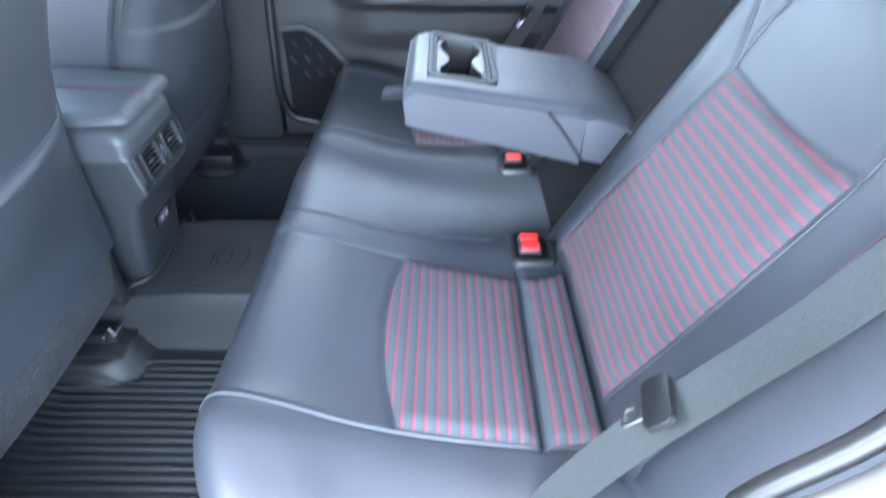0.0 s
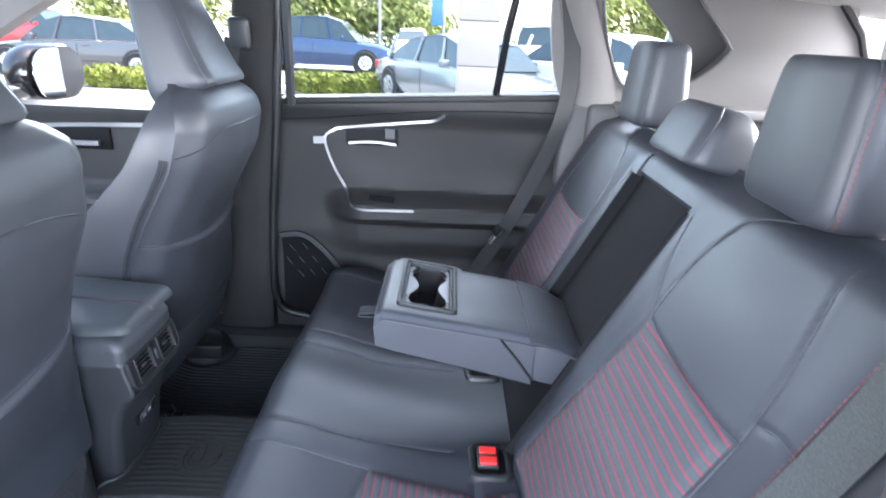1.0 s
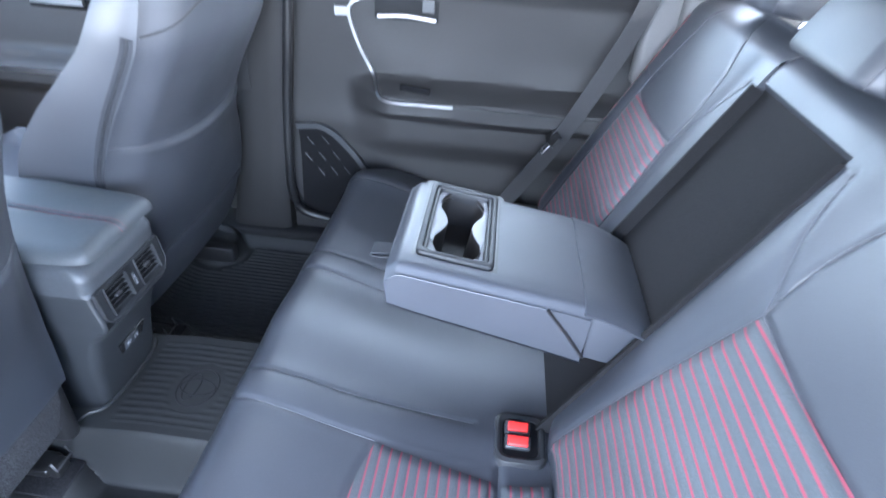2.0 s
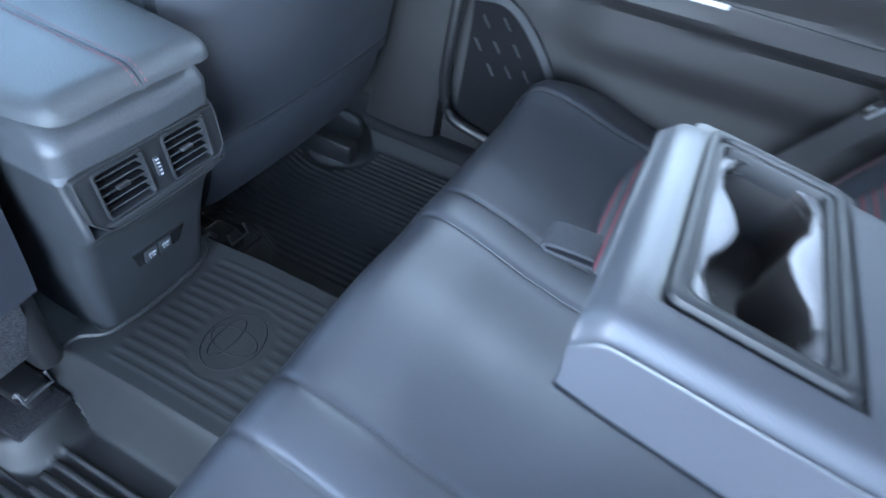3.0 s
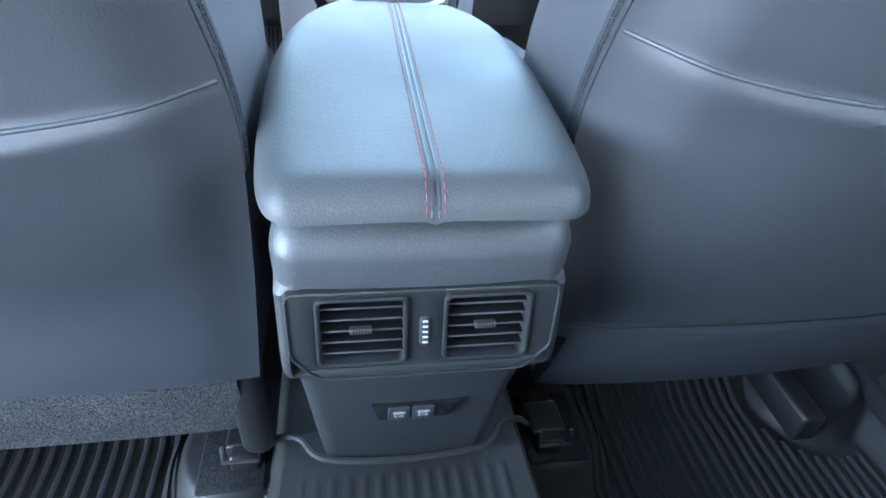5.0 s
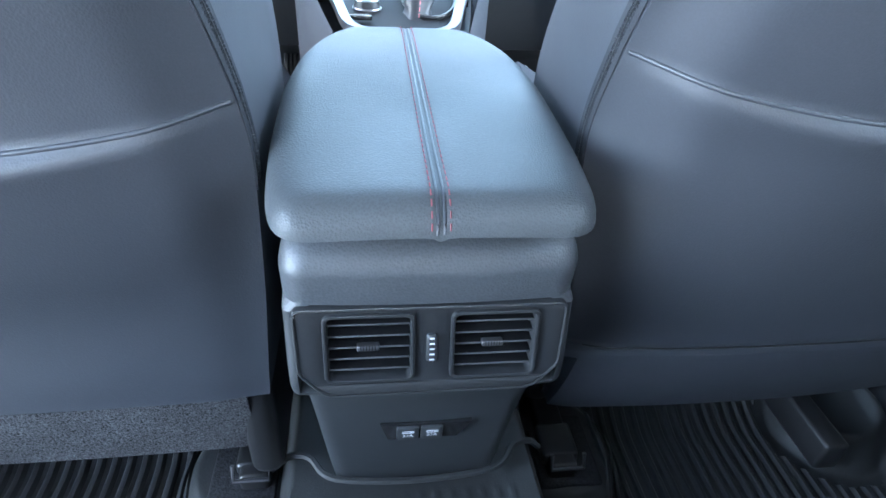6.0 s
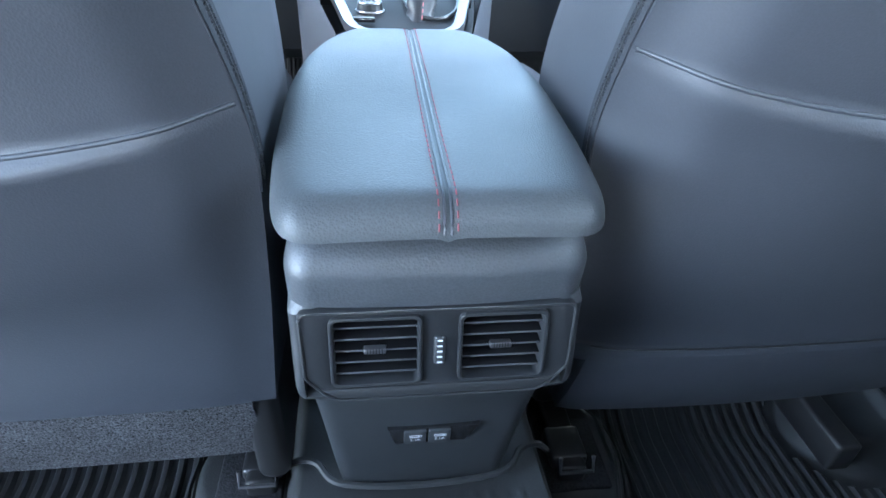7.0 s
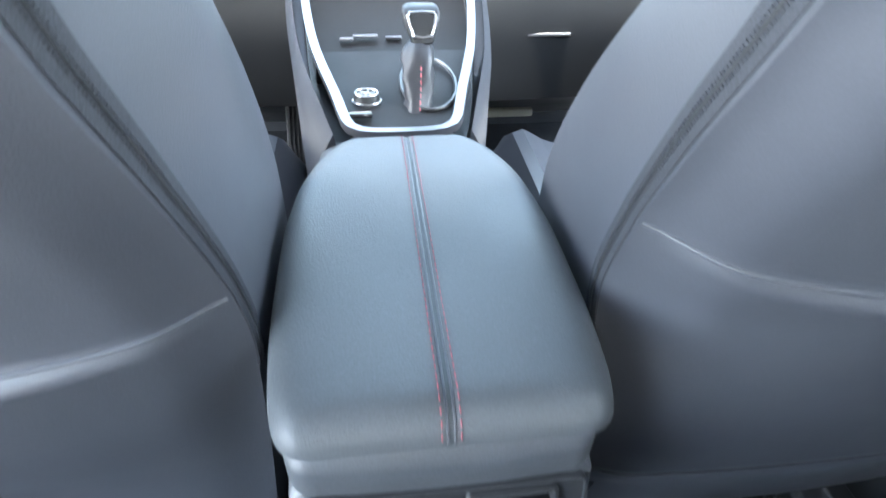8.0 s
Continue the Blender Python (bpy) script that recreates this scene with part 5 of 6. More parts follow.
for cx in (-VENT_X, VENT_X):
    vent = prism("air_vent", rounded(VENT_W, VENT_H, 0.006), vp @ Matrix.Translation((cx, 0.0015, 0.0092)), 0.020, VENT_TRIM, console, "", 0.0014, hole=rounded(VENT_W - 0.0062, VENT_H - 0.0062, 0.004))
    # near-black well, slats and fins carry the vent's inner shade in their colour
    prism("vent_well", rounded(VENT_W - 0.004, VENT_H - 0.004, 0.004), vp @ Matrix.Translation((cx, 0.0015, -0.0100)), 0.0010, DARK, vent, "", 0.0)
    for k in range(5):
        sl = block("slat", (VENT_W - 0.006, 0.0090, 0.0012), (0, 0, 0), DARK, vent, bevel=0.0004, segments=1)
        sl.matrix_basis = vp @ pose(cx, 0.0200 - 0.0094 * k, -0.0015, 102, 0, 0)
        # thin paler bar that paints the light caught by the slat's edge
        lip = block("slat_glint", (VENT_W - 0.0062, 0.0011, 0.0013), (0, 0, 0), SLAT_GLINT, sl, bevel=0.0003, segments=1)
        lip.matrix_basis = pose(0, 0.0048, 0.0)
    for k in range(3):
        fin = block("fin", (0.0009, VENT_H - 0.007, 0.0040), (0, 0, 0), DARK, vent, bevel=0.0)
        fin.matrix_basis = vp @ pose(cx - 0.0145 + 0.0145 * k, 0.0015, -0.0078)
    tab = block("vent_tab", (0.0155, 0.0042, 0.006), (0, 0, 0), SILVER, vent, bevel=0.001)
    tab.matrix_basis = vp @ pose(cx - 0.001, 0.0012, 0.0040)
    for k in range(6):
        nick = block("tab_groove", (0.0006, 0.0043, 0.0004), (0, 0, 0), SEAL, tab, bevel=0.0)
        nick.matrix_basis = pose(-0.005 + 0.002 * k, 0, 0.0030)
wheel = block("thumb_wheel", (0.0082, 0.024, 0.008), (0, 0, 0), TRIM, console, bevel=0.0025)
wheel.matrix_basis = vp @ pose(-0.0005, 0.0000, 0.0045)
for k in range(5):
    mk = block("wheel_mark", (0.0036, 0.0011, 0.0006), (0, 0, 0), WHITE_MARK, wheel, bevel=0.0)
    mk.matrix_basis = pose(0, 0.009 - 0.0045 * k, 0.0041)

# charging ports in a shallow recess below
up = Matrix.Translation((0, 0.3405, 0.529)) @ Matrix.Rotation(radians(90) + radians(8), 4, "X")
prism("port_recess", [(-0.037, 0.012), (0.048, 0.012), (0.036, -0.014), (-0.030, -0.014)], up @ Matrix.Translation((0, 0, 0.004)), 0.004, GLOSS_BLACK, console, "", 0.001)
for cx in (-0.0118, 0.0108):
    port = prism("charging_port", rounded(0.0205, 0.021, 0.002), up @ Matrix.Translation((cx, -0.001, 0.0065)), 0.004, TRIM, console, "black charging port cover", 0.001)
    prism("port_icon", rounded(0.0085, 0.0036, 0.001), up @ Matrix.Translation((cx - 0.001, 0.0026, 0.0069)), 0.0003, WHITE_MARK, port, "", 0.0, hole=rounded(0.0071, 0.0022, 0.0006))
    prism("port_icon", rounded(0.0026, 0.0030, 0.0003), up @ Matrix.Translation((cx + 0.0046, 0.0026, 0.0069)), 0.0003, WHITE_MARK, port, "", 0.0, hole=rounded(0.0014, 0.0018, 0.0002))
    txt = bpy.data.curves.new("port_text", "FONT")
    txt.body, txt.size, txt.align_x, txt.extrude = "2.1A", 0.0052, "CENTER", 0.0001
    txt.materials.append(WHITE_MARK)
    tob = new("port_text", txt)
    tob.parent = port
    tob.matrix_basis = up @ Matrix.Translation((cx, -0.0047, 0.0069))

# front part of the console: silver-framed shifter panel
FRAME_L = [(-0.062, 0.712, 0.797), (-0.079, 0.78, 0.808), (-0.109, 0.90, 0.835), (-0.127, 1.02, 0.868), (-0.135, 1.12, 0.905), (-0.136, 1.19, 0.94)]


def panel_at(u, v):
    p = spline(FRAME_L, 20)[int(round(v * 20))]
    return (p.x * u, p.y, p.z - 0.008 - 0.060 * smooth_step(0.40, 0.46, v))


front_body = []
for p in spline(FRAME_L, 20):
    w = -p.x + 0.032
    front_body.append([Vector((w, p.y + 0.01, 0.34)), Vector((w, p.y, p.z - 0.03)), Vector((w - 0.012, p.y, p.z - 0.008)), Vector((w - 0.026, p.y, p.z - 0.085)), Vector((-w + 0.026, p.y, p.z - 0.085)), Vector((-w + 0.012, p.y, p.z - 0.008)), Vector((-w, p.y, p.z - 0.03)), Vector((-w, p.y + 0.01, 0.34))])
loft("front_console", front_body, LEATHER, console)
sheet("shifter_panel", panel_at, span(-1, 1, 8), span(0, 1, 20), -0.004, PANEL_BLACK, console, "satin black shifter panel")
# one bright band round the panel, its lower corners rounded
half_loop = [Vector(p) for p in reversed(FRAME_L[1:])] + [Vector(p) for p in ((-0.0705, 0.742, 0.8005), (-0.065, 0.722, 0.796), (-0.057, 0.712, 0.793), (-0.044, 0.7075, 0.791), (-0.02, 0.706, 0.790))]
loop = spline(half_loop + [Vector((-p.x, p.y, p.z)) for p in reversed(half_loop)], 90)
sides = []
for k, p in enumerate(loop):
    way = (loop[min(k + 1, len(loop) - 1)] - loop[max(k - 1, 0)]).normalized()
    sides.append(Vector((way.y, -way.x, 0)).normalized())
ribbon("silver_frame", loop, sides, 0.012, 0.010, SILVER, console, "bright silver frame")
ribbon("silver_frame", [(-0.125, 1.195, 0.945), (0.125, 1.195, 0.945)], (0, 0.5, 1), 0.02, 0.010, SILVER, console)
knob = loft("drive_knob", [[(-0.041 + r * math.cos(2 * math.pi * k / 32), 0.787 + r * math.sin(2 * math.pi * k / 32), z) for k in range(32)] for z, r in ((0.792, 0.0185), (0.800, 0.0185), (0.802, 0.0170), (0.808, 0.0160), (0.811, 0.0140), (0.8095, 0.011), (0.8095, 0.002))], KNOB_BLACK, console, "black drive mode knob")
tube("knob_ring", [(-0.041 + 0.0178 * math.cos(a), 0.787 + 0.0178 * math.sin(a), 0.8012) for a in span(0, 2 * math.pi, 32)], 0.0012, CHROME, knob, "chrome ring")
tube("knob_ring", [(-0.041 + 0.0142 * math.cos(a), 0.787 + 0.0142 * math.sin(a), 0.8110) for a in span(0, 2 * math.pi, 32)], 0.0012, CHROME, knob, "chrome ring")
for k in range(3):
    a = math.pi * k / 3 + 0.3
    ribbon("knob_blade", [(-0.041 + 0.011 * math.cos(a), 0.787 + 0.011 * math.sin(a), 0.8102), (-0.041 - 0.011 * math.cos(a), 0.787 - 0.011 * math.sin(a), 0.8102)], (-math.sin(a), math.cos(a), 0), 0.0016, 0.001, CHROME, knob)


def boot_ring(t, r):
    """A soft, creased section of the leather boot at the share t of its height."""
    ring = []
    for k in range(28):
        a = 2 * math.pi * k / 28
        crease = r * (1 + 0.10 * math.sin(3 * a + 7 * t) + 0.06 * math.sin(5 * a - 9 * t))
        ring.append((0.022 + 0.007 * t + crease * math.cos(a), 0.768 + 0.055 * t + crease * 0.9 * math.sin(a), 0.792 + 0.072 * t))
    return ring


boot = loft("shift_boot", [boot_ring(t, r) for t, r in ((0, 0.021), (0.06, 0.0185), (0.16, 0.0165), (0.28, 0.0185), (0.40, 0.0172), (0.52, 0.0205), (0.64, 0.0192), (0.76, 0.0210), (0.88, 0.0188), (1.0, 0.0135))], BOOT, console, "creased leather shift boot with red stitching")
stitches("red_stitch", [(0.023, 0.747, 0.800), (0.026, 0.767, 0.822), (0.028, 0.786, 0.846)], STITCH, boot, 0.004, 0.004, 0.0007)


def knob_ring(t, w, d):
    return [(0.033 + x, 0.823 + 0.026 * t + y, 0.862 + 0.040 * t) for x, y in rounded(2 * w, 2 * d, 0.45 * d, 5)]


grip = loft("shift_knob", [knob_ring(t, w, d) for t, w, d in ((0, 0.012, 0.011), (0.06, 0.0145, 0.0135), (0.3, 0.0185, 0.0155), (0.6, 0.0230, 0.0165), (0.8, 0.0240, 0.0165), (0.92, 0.0225, 0.0150), (1.0, 0.0175, 0.0105))], KNOB_BLACK, console, "black shift knob with silver rim")
rim_line = []
for x, t in ((-0.0115, 0.24), (0.0, 0.20), (0.0115, 0.24), (0.0150, 0.50), (0.0180, 0.78), (0.0150, 0.86), (0.0, 0.88), (-0.0150, 0.86), (-0.0180, 0.78), (-0.0150, 0.50), (-0.0115, 0.24)):
    rim_line.append((0.033 + x, 0.823 + 0.026 * t - lerp_table([(0.2, 0.0148), (0.6, 0.0165), (0.8, 0.0165), (0.9, 0.0152)], t) - 0.0004, 0.862 + 0.040 * t))
tube("knob_rim", rim_line, 0.0017, CHROME, grip, "silver rim")
tube("gate_ring", [(0.040 + 0.036 * math.cos(a), 0.815 + 0.060 * math.sin(a), 0.8125 + 0.014 * math.sin(a)) for a in span(0, 2 * math.pi, 32)], 0.0026, VENT_TRIM, console)
for bx, by, bw, bz in ((-0.070, 1.035, 0.022, 0.812), (-0.040, 1.04, 0.040, 0.815), (0.006, 1.04, 0.026, 0.812), (-0.022, 0.946, 0.062, 0.800)):
    block("tray_strip", (bw, 0.010, 0.004), (bx, by, bz), SILVER, console, bevel=0.0015)
block("tray_switch", (0.030, 0.012, 0.006), (-0.050, 0.742, 0.800), GLOSS_BLACK, console, bevel=0.002)

# ---- rubber floor mat: one piece over both sides and the tunnel ----
mat = thing("floor_mat", "black ribbed all-weather rubber mat over the rear floor", "floor mat")


def mat_base(x, y):
    a = abs(x)
    hump = 0.125 * smooth_step(0.172, 0.130, a) * (1 - 0.10 * smooth_step(0.25, 0.42, y))
    pad = 0.045 * smooth_step(0.10, 0.06, math.hypot((a - 0.20) * 1.1, y - 0.44)) * smooth_step(0.30, 0.28, a)
    rim = 0.035 * smooth_step(0.655, 0.70, a)
    toe = 0.03 * smooth_step(0.46, 0.56, y)
    outer = 0.05 * smooth_step(0.085, 0.05, math.hypot(a - 0.62, y - 0.47))
    return 0.298 + max(hump, pad) + rim + toe + outer


def ribs(x, y):
    a = abs(x)
    if a < 0.112:
        pitch, on = 0.0165, smooth_step(0.345, 0.335, y) * smooth_step(0.10, 0.12, y)
        if ((x + 0.012) / 0.062) ** 2 + ((y - 0.215) / 0.052) ** 2 < 1.2:
            on = 0
        f = ((x + 10) / pitch) % 1
    elif x < 0:
        if not 0.205 < a < 0.64:
            return 0
        pitch = 0.0185
        on = smooth_step(0.53, 0.515, y) if a > 0.265 else smooth_step(0.355, 0.340, y)
        f = ((x + 10) / pitch) % 1
    else:
        if not 0.245 < a < 0.66:
            return 0
        pitch, on = 0.0165, smooth_step(0.53, 0.515, y)
        if math.hypot(a - 0.62, y - 0.47) < 0.10:
            return 0
        f = ((x + 10) / pitch) % 1
    prof = smooth_step(0.0, 0.16, f) * smooth_step(0.62, 0.46, f)
    return on * prof


def mat_step(x):
    """Eight columns to a rib where the mat is ribbed."""
    a = abs(x)
    return 0.0165 / 8 if a < 0.112 or (x > 0 and 0.245 < a < 0.66) else 0.0185 / 8 if 0.200 < a < 0.66 else 0.003


xs, x = [], -0.72
while x < 0.72:
    xs.append(x)
    x += mat_step(x)
verts, faces = [], []
ysm = span(-0.02, 0.62, 120)
for y in ysm:
    for x in xs:
        verts.append((x, y, mat_base(x, y) + (0.0085 if abs(x) > 0.2 else 0.0013) * ribs(x, y) * (1 if x < 0 or abs(x) < 0.112 else 0.75)))
n = len(xs)
for j in range(len(ysm) - 1):
    for i in range(n - 1):
        a = j * n + i
        faces.append((a, a + 1, a + n + 1, a + n))
add("mat_sheet", verts, faces, RUBBER, mat)
# plain oval emblem moulded into the tunnel part
for rx, ry in ((0.050, 0.040), (0.021, 0.036), (0.036, 0.014)):
    oy = 0.215 + (0.012 if rx == 0.036 else 0)
    tube("moulded_oval", [(-0.012 + rx * math.cos(a), oy + ry * math.sin(a), mat_base(-0.012 + rx * math.cos(a), oy + ry * math.sin(a)) + 0.0003) for a in span(0, 2 * math.pi, 40)], 0.0011, FLOOR_CARPET, mat, "sunk dark oval line")
tube("tunnel_rim", spline([(-0.150, 0.40, 0.40), (-0.132, 0.392, 0.424), (-0.112, 0.385, 0.427), (-0.085, 0.358, 0.428), (0.0, 0.350, 0.428), (0.085, 0.358, 0.428), (0.112, 0.385, 0.427), (0.132, 0.392, 0.424), (0.150, 0.40, 0.40)], 50), 0.0038, RUBBER, mat)

for sx in (-1, 1):
    block("rail_cutout", (0.078, 0.105, 0.008), (sx * 0.198, 0.432, 0.3425), FLOOR_CARPET, mat, "black carpet showing in the cut-out", bevel=0.003)

# ---- pedals and foot rest, seen past the driver's seat ----
pedals = thing("pedal_set", "black rubber brake and throttle pedals", "pedals")
brake = block("brake_pedal", (0.085, 0.02, 0.085), (-0.372, 1.50, 0.49), RUBBER, pedals, bevel=0.006, turn=(-40, 0, 0))
for k in range(5):
    block("pedal_rib", (0.066, 0.006, 0.004), (-0.372, 1.472 + 0.009 * k, 0.508 - 0.011 * k), SEAL, brake, bevel=0.001, turn=(-40, 0, 0))
thr = block("throttle_pedal", (0.058, 0.02, 0.20), (-0.224, 1.46, 0.468), RUBBER, pedals, bevel=0.005, turn=(-20, 0, -6))
for k in range(5):
    block("pedal_rib", (0.005, 0.006, 0.18), (-0.244 + 0.010 * k, 1.4475, 0.468), TRIM_GREY, thr, bevel=0.001, turn=(-20, 0, -6))
tube("pedal_arm", [(-0.372, 1.51, 0.50), (-0.36, 1.66, 0.60), (-0.36, 1.80, 0.75)], 0.01, SEAL, pedals)


# ---- outside: parked cars, hedge, column, trees ----
TYRE = material("tyre_rubber", (0.02, 0.02, 0.021), 0.8, var=0.15)
RIM = material("alloy_rim", (0.55, 0.55, 0.56), 0.3, metal=0.9)
CAR_GLASS = material("tinted_car_glass", (0.03, 0.045, 0.05), 0.06, var=0.1, rough_var=0.02)
LAMP_GLASS = material("headlamp_glass", (0.6, 0.6, 0.6), 0.1, var=0.05)
TAIL = material("tail_lamp_red", (0.5, 0.02, 0.02), 0.2)


def parked_car(m, paint, label, length=4.6, width=1.82, height=1.45, tall=False):
    """A parked car; its front looks along +y of m."""
    car = tagged(new("parked_car"), label, "car", "parked cars")
    car.matrix_basis = m
    L, W, H = length / 2, width / 2, height
    belt_z = H * (0.62 if tall else 0.64)
    prof = [(-L, 0.45, 0.80), (-L + 0.06, belt_z - 0.06, 0.90), (-L + 0.5, belt_z, 0.97), (-L * 0.3, belt_z + 0.01, 1.0), (L * 0.25, belt_z - 0.01, 1.0), (L * 0.45, belt_z - 0.06, 0.98), (L - 0.45, belt_z - 0.17, 0.93), (L - 0.08, belt_z - 0.32, 0.84), (L, 0.42, 0.76)]
    rings = []
    for y, top, w in prof:
        low = 0.24
        half = W * w
        rings.append([(half * 0.93, y, low), (half, y, low + 0.16), (half * 1.0, y, (low + top) / 2), (half * 0.955, y, top - 0.05), (half * 0.86, y, top), (-half * 0.86, y, top), (-half * 0.955, y, top - 0.05), (-half, y, (low + top) / 2), (-half, y, low + 0.16), (-half * 0.93, y, low)])
    loft("body", rings, paint, car)
    back = -L + (0.25 if tall else 0.55)
    cab = [(back, belt_z - 0.02, 0.0), (back + (0.30 if tall else 0.75), H - 0.10, 0.9), (-0.1, H, 1.0), (0.25, H - 0.01, 1.0), (L * 0.30, H - 0.14, 0.75), (L * 0.52, belt_z - 0.06, 0.0)]
    rings = []
    for y, z, f in cab:
        rings.append([(W * 0.86, y, belt_z - 0.07), (W * (0.86 - 0.16 * f), y, z), (-W * (0.86 - 0.16 * f), y, z), (-W * 0.86, y, belt_z - 0.07)])
    loft("glass", rings, CAR_GLASS, car)
    top = cab[1:5]
    sheet("roof", lambda u, v: (W * 0.72 * u, top[v][0] + (0.05 if v == 0 else 0), top[v][1] + 0.012 - 0.03 * u * u), span(-1, 1, 8), range(4), -0.02, paint, car)
    for sx in (-1, 1):
        for y, f in ((back + 0.12, 0.5), (-0.55, 1.0), (0.32, 0.97)):
            tube("window_post", [(sx * W * 0.875, y + (0.1 if y > 0 else -0.02), belt_z - 0.03), (sx * W * 0.715, y - (0.05 if y > 0 else -0.06), H - 0.05)], 0.03, paint, car)
        for y in (-L + 0.85, L - 0.88):
            r = 0.35 if tall else 0.32
            ring = lambda rr, dx: [(sx * (W - 0.02 + dx), y + rr * math.cos(2 * math.pi * k / 24), r + rr * math.sin(2 * math.pi * k / 24)) for k in range(24)]
            wheel = loft("wheel", [ring(r * 0.6, 0.02), ring(r * 0.94, 0.035), ring(r, 0.0), ring(r, -0.18), ring(r * 0.7, -0.2)], TYRE, car)
            loft("rim", [ring(0.05, 0.03), ring(r * 0.30, 0.018), ring(r * 0.62, 0.028), ring(r * 0.64, 0.01)], RIM, wheel)
            for k in range(5):
                a = 2 * math.pi * k / 5
                block("spoke", (0.02, r * 0.5, 0.06), (sx * (W + 0.022), y + r * 0.33 * math.cos(a), r + r * 0.33 * math.sin(a)), RIM, wheel, bevel=0.008, turn=(math.degrees(a), 0, 0))
            loft("wheel_arch", [ring(r * 1.18, 0.012), ring(r * 1.18, -0.1), ring(r * 1.02, -0.1), ring(r * 1.02, 0.008)], SEAL, car)
        block("side_mirror", (0.18, 0.10, 0.13), (sx * (W + 0.05), L * 0.33, belt_z + 0.03), paint, car, bevel=0.03)
        block("headlamp", (0.36, 0.16, 0.13), (sx * (W - 0.30), L - 0.12, belt_z - 0.38), LAMP_GLASS, car, bevel=0.04)
        block("tail_lamp", (0.26, 0.10, 0.16), (sx * (W - 0.22), -L + 0.06, belt_z - 0.16), TAIL, car, bevel=0.03)
        block("door_handle", (0.02, 0.16, 0.03), (sx * (W + 0.002), -0.35, belt_z - 0.13), paint, car, bevel=0.008)
        tube("door_gap", [(sx * (W * 1.001), -0.15, 0.32), (sx * (W * 1.001), -0.15, belt_z - 0.1)], 0.006, SEAL, car)
    block("grille", (W * 1.1, 0.05, 0.16), (0, L - 0.03, 0.50), SEAL, car, bevel=0.02)
    return car


def car_paint(name, color, metal=0.4):
    return material(name, color, 0.22, metal=metal, var=0.04, var_scale=2, coat=0.8, rough_var=0.04)


BLUE, GREY, WHITE = car_paint("blue_paint", (0.016, 0.042, 0.11)), car_paint("grey_paint", (0.075, 0.075, 0.08)), car_paint("white_paint", (0.75, 0.76, 0.78), 0.0)
REDP, DARKP, SILVERP = car_paint("red_paint", (0.45, 0.02, 0.025), 0.1), car_paint("dark_paint", (0.07, 0.07, 0.08)), car_paint("silver_paint", (0.17, 0.19, 0.21))
parked_car(pose(18.6, 3.9, 0, 0, 0, 180), BLUE, "metallic blue parked estate car behind the hedge", 4.75, 1.86, 1.68, True)
parked_car(pose(9.95, -0.60, 0, 0, 0, 122), SILVERP, "silver grey parked saloon beside the hedge", 4.6, 1.80, 1.32)
parked_car(pose(9.8, -3.35, 0, 0, 0, 126), WHITE, "white parked saloon beside the column", 4.7, 1.82, 1.44)
parked_car(pose(19.3, -4.4, 0, 0, 0, 180), WHITE, "white parked utility car across the lane", 4.7, 1.86, 1.75, True)
parked_car(pose(19.0, -9.6, 0, 0, 0, 180), WHITE, "white parked utility car further along the lane", 4.7, 1.86, 1.75, True)
parked_car(pose(13.4, 8.4, 0, 0, 0, 0), GREY, "dark grey parked saloon across the lane", 4.7, 1.84, 1.36)
parked_car(pose(21.0, 15.2, 0, 0, 0, 185), REDP, "red parked car far across the car park", 4.6, 1.84, 1.65, True)
parked_car(pose(34.0, 2.0, 0, 0, 0, 90), WHITE, "white parked car far across the car park", 4.6, 1.84, 1.5)
parked_car(pose(36.0, -1.0, 0, 0, 0, 90), REDP, "red parked car far across the car park", 4.6, 1.84, 1.5)
parked_car(pose(35.0, -13.0, 0, 0, 0, 180), SILVERP, "silver parked car far across the car park", 4.6, 1.84, 1.5)

STONE = material("pale_column_cladding", (0.27, 0.235, 0.22), 0.7, var=0.08, var_scale=2, grain=0.1, grain_scale=120, bump=0.2)
column = thing("column", "pale stone-clad square column with level joints", "column", kind="structure")
for k in range(9):
    block("panel", (0.50, 0.48, 0.487), (6.2, -0.62, 0.245 + 0.5 * k), STONE, column, bevel=0.006)
block("core", (0.46, 0.44, 4.5), (6.2, -0.62, 2.25), material("column_joint", (0.17, 0.15, 0.14), 0.9), column, bevel=0.0)

LEAF = material("hedge_leaf", (0.16, 0.18, 0.035), 0.6, var=0.45, var_scale=3, spec=0.3)
TREE_LEAF = material("tree_leaf", (0.23, 0.26, 0.08), 0.6, var=0.5, var_scale=0.7, spec=0.3)
BARK = material("bark", (0.13, 0.10, 0.075), 0.9, var=0.3, var_scale=5, bump=0.5, grain=0.3, grain_scale=60)
rng = random.Random(7)


def leaves(name, spots, size, mat, parent):
    verts, faces = [], []
    for c in spots:
        n = Vector((rng.uniform(-1, 1), rng.uniform(-1, 1), rng.uniform(-0.2, 1))).normalized()
        a = n.orthogonal().normalized()
        b = n.cross(a)
        s = size * rng.uniform(0.6, 1.4)
        k = len(verts)
        verts += [c - a * s, c - b * s * 0.5 + n * s * 0.15, c + a * s, c + b * s * 0.5 + n * s * 0.15]
        faces.append((k, k + 1, k + 2, k + 3))
    me = bpy.data.meshes.new(name)
    me.from_pydata([tuple(v) for v in verts], [], faces)
    me.materials.append(mat)
    ob = new(name, me)
    ob.parent = parent
    return ob


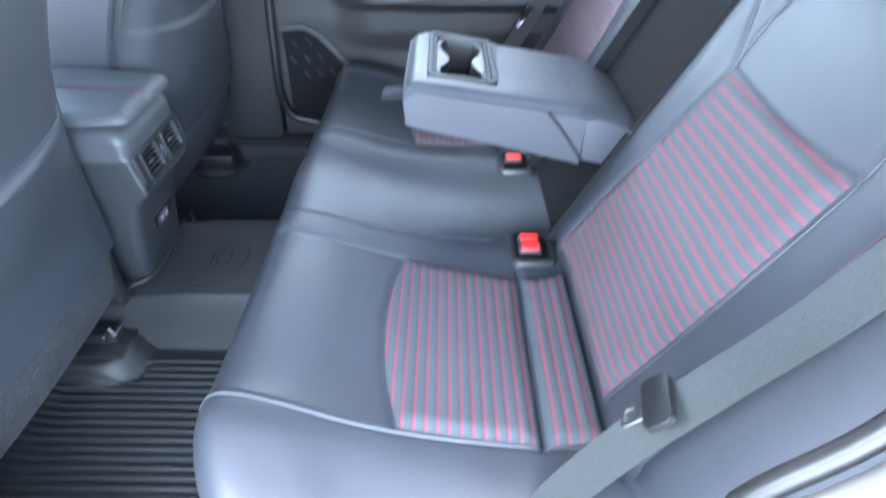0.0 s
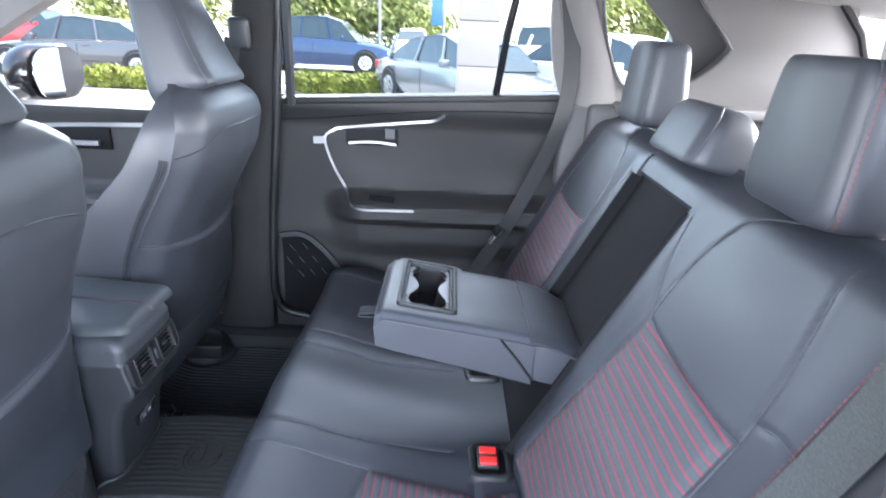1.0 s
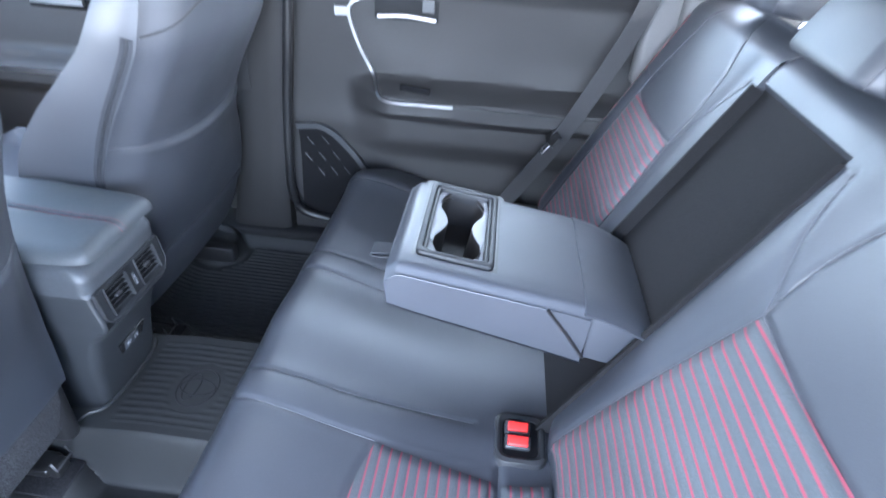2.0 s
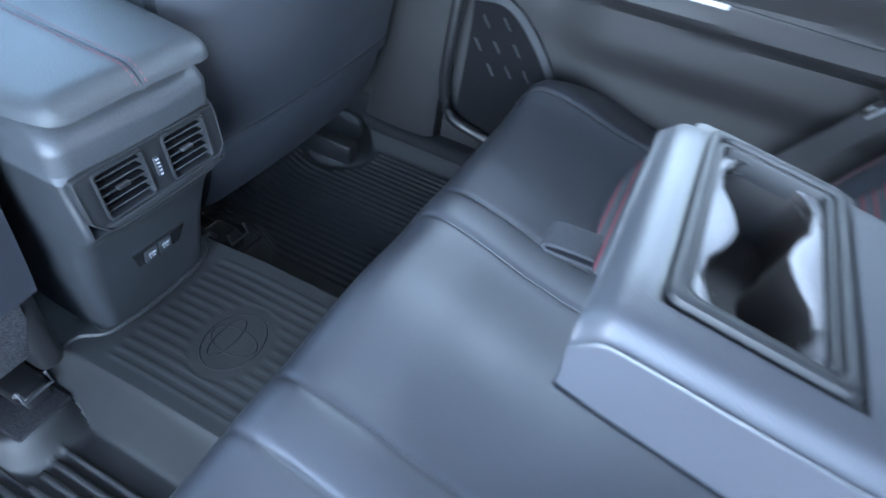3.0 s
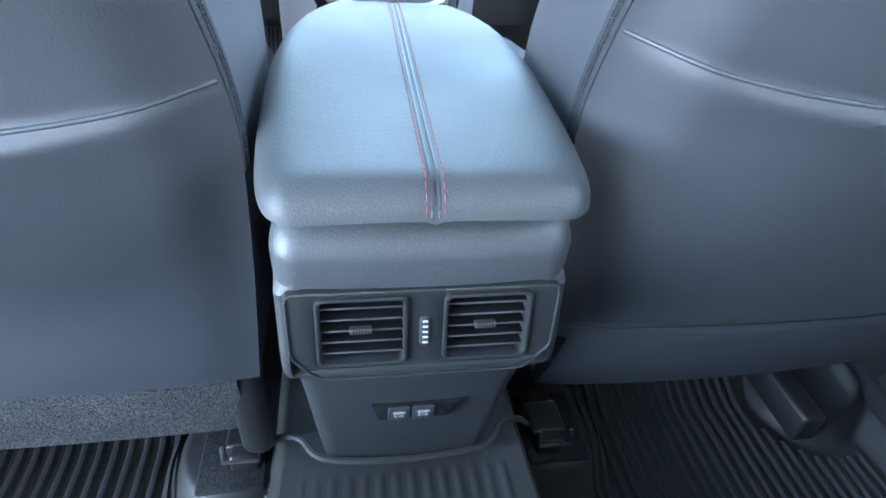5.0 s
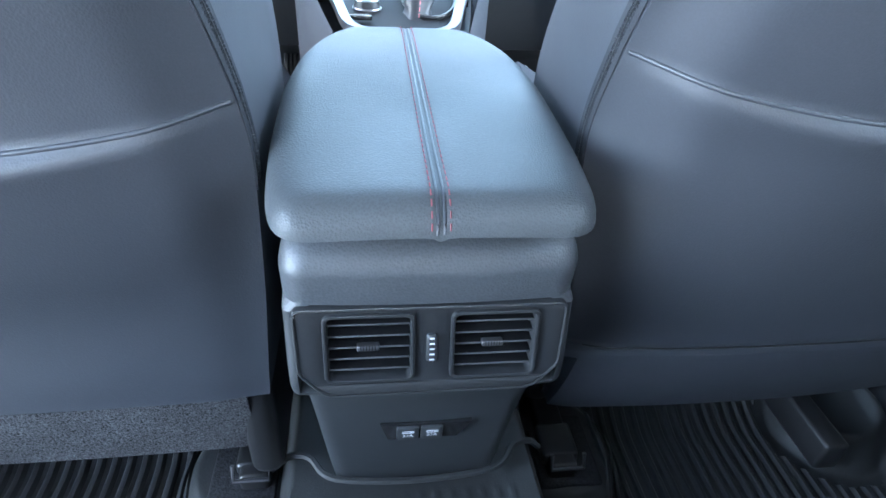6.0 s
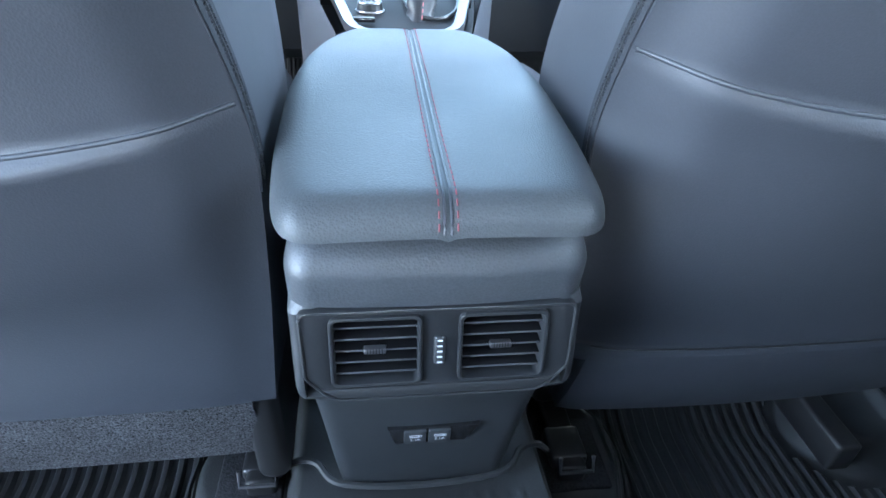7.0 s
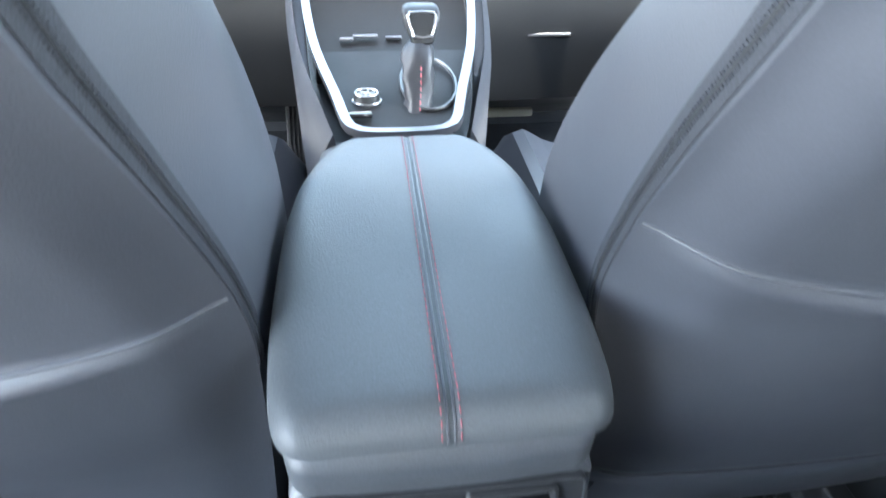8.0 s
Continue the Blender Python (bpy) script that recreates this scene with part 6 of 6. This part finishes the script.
def hedge(x0, x1, y0, y1, top, label):
    h = thing("hedge", label, "hedge", "clipped hedges")
    spots = []
    for _ in range(5200):
        x, y, z = rng.uniform(x0, x1), rng.uniform(y0, y1), rng.uniform(0.03, top)
        f = rng.random()
        if f < 0.45:
            z = top + rng.gauss(0, 0.035)
        elif f < 0.8:
            x = x0 + abs(rng.gauss(0, 0.05))
        spots.append(Vector((x, y, z + 0.03 * math.sin(y * 9) + 0.02 * math.sin(x * 13))))
    leaves("foliage", spots, 0.055, LEAF, h)
    for k in range(8):
        y = y0 + (y1 - y0) * (k + 0.5) / 8
        tube("stem", [((x0 + x1) / 2, y, 0), ((x0 + x1) / 2 + 0.05, y + 0.05, top * 0.8)], 0.025, BARK, h)
    block("inner_twigs", (x1 - x0 - 0.25, y1 - y0 - 0.2, top - 0.1), ((x0 + x1) / 2 + 0.05, (y0 + y1) / 2, top / 2 - 0.04), BARK, h, bevel=0.05)


hedge(11.3, 12.6, 1.0, 3.15, 0.33, "clipped yellow-green hedge between parking rows")
hedge(10.8, 12.0, 5.3, 7.3, 0.30, "low yellow-green hedge beside the lane")


def tree(x, y, h, r, n, label):
    t = thing("tree", label, "tree", "trees behind the car park")
    base = Vector((x, y, 0))
    trunk = [base + Vector((0.1 * math.sin(k), 0.1 * math.cos(k * 1.7), h * 0.55 * k / 6)) for k in range(7)]
    rings = [[p + Vector((math.cos(a), math.sin(a), 0)) * (0.22 * (1 - 0.09 * i)) for a in span(0, 2 * math.pi, 9)[:-1]] for i, p in enumerate(trunk)]
    loft("trunk", rings, BARK, t)
    spots = []
    for k in range(20):
        a, lift = rng.uniform(0, 6.28), rng.uniform(0.16, 0.92)
        tip = base + Vector((math.cos(a) * r * rng.uniform(0.3, 0.85), math.sin(a) * r * rng.uniform(0.3, 0.85), h * lift))
        start = trunk[min(6, int(lift * 8))]
        tube("limb", [start, start.lerp(tip, 0.5) + Vector((0, 0, 0.3)), tip], 0.05, BARK, t, sides=5)
        for _ in range(n):
            spots.append(tip + Vector((rng.gauss(0, r * 0.26), rng.gauss(0, r * 0.26), rng.gauss(0, h * 0.085))))
    leaves("crown", spots, 0.24, TREE_LEAF, t)


for k, (ty, tx, th) in enumerate(((20, 44, 9), (15, 46, 8), (11.5, 45, 10), (8.2, 47, 8), (5.4, 46, 9), (2.6, 48, 8), (-12, 50, 7), (-16.5, 48, 8), (-19, 45, 8), (-23, 46, 9), (27, 47, 8), (34, 46, 9))):
    tree(tx, ty, th * 0.72, 2.7, 130, "leafy yellow-green tree behind the parked cars")
POLE = material("grey_pole", (0.35, 0.35, 0.36), 0.5, metal=0.3)
BANNER = material("blue_banner", (0.06, 0.20, 0.50), 0.7)
for py, px in ((4.4, 38), (0.3, 40), (-2.2, 40)):
    lamp_post = thing("street_lamp", "slim grey lamp post at the edge of the car park", "lamp post", "lamp posts")
    tube("pole", [(px, py, 0), (px, py, 7.5)], 0.09, POLE, lamp_post, sides=10)
    block("lamp_head", (0.5, 0.25, 0.12), (px - 0.25, py, 7.45), POLE, lamp_post, bevel=0.03)
    if py < 3:
        block("banner", (0.03, 0.75, 2.2), (px, py + 0.48, 2.9), BANNER, lamp_post, "blue cloth banner", bevel=0.005)
kerb = material("pale_kerb", (0.5, 0.49, 0.47), 0.8, var=0.1, grain=0.15, grain_scale=80)
block("kerb", (0.25, 8.5, 0.14), (11.55, 5.0, 0.07), kerb, bevel=0.02)
tagged(bpy.data.objects["kerb"], "pale concrete kerb round the planting strip", "kerb", kind="structure")
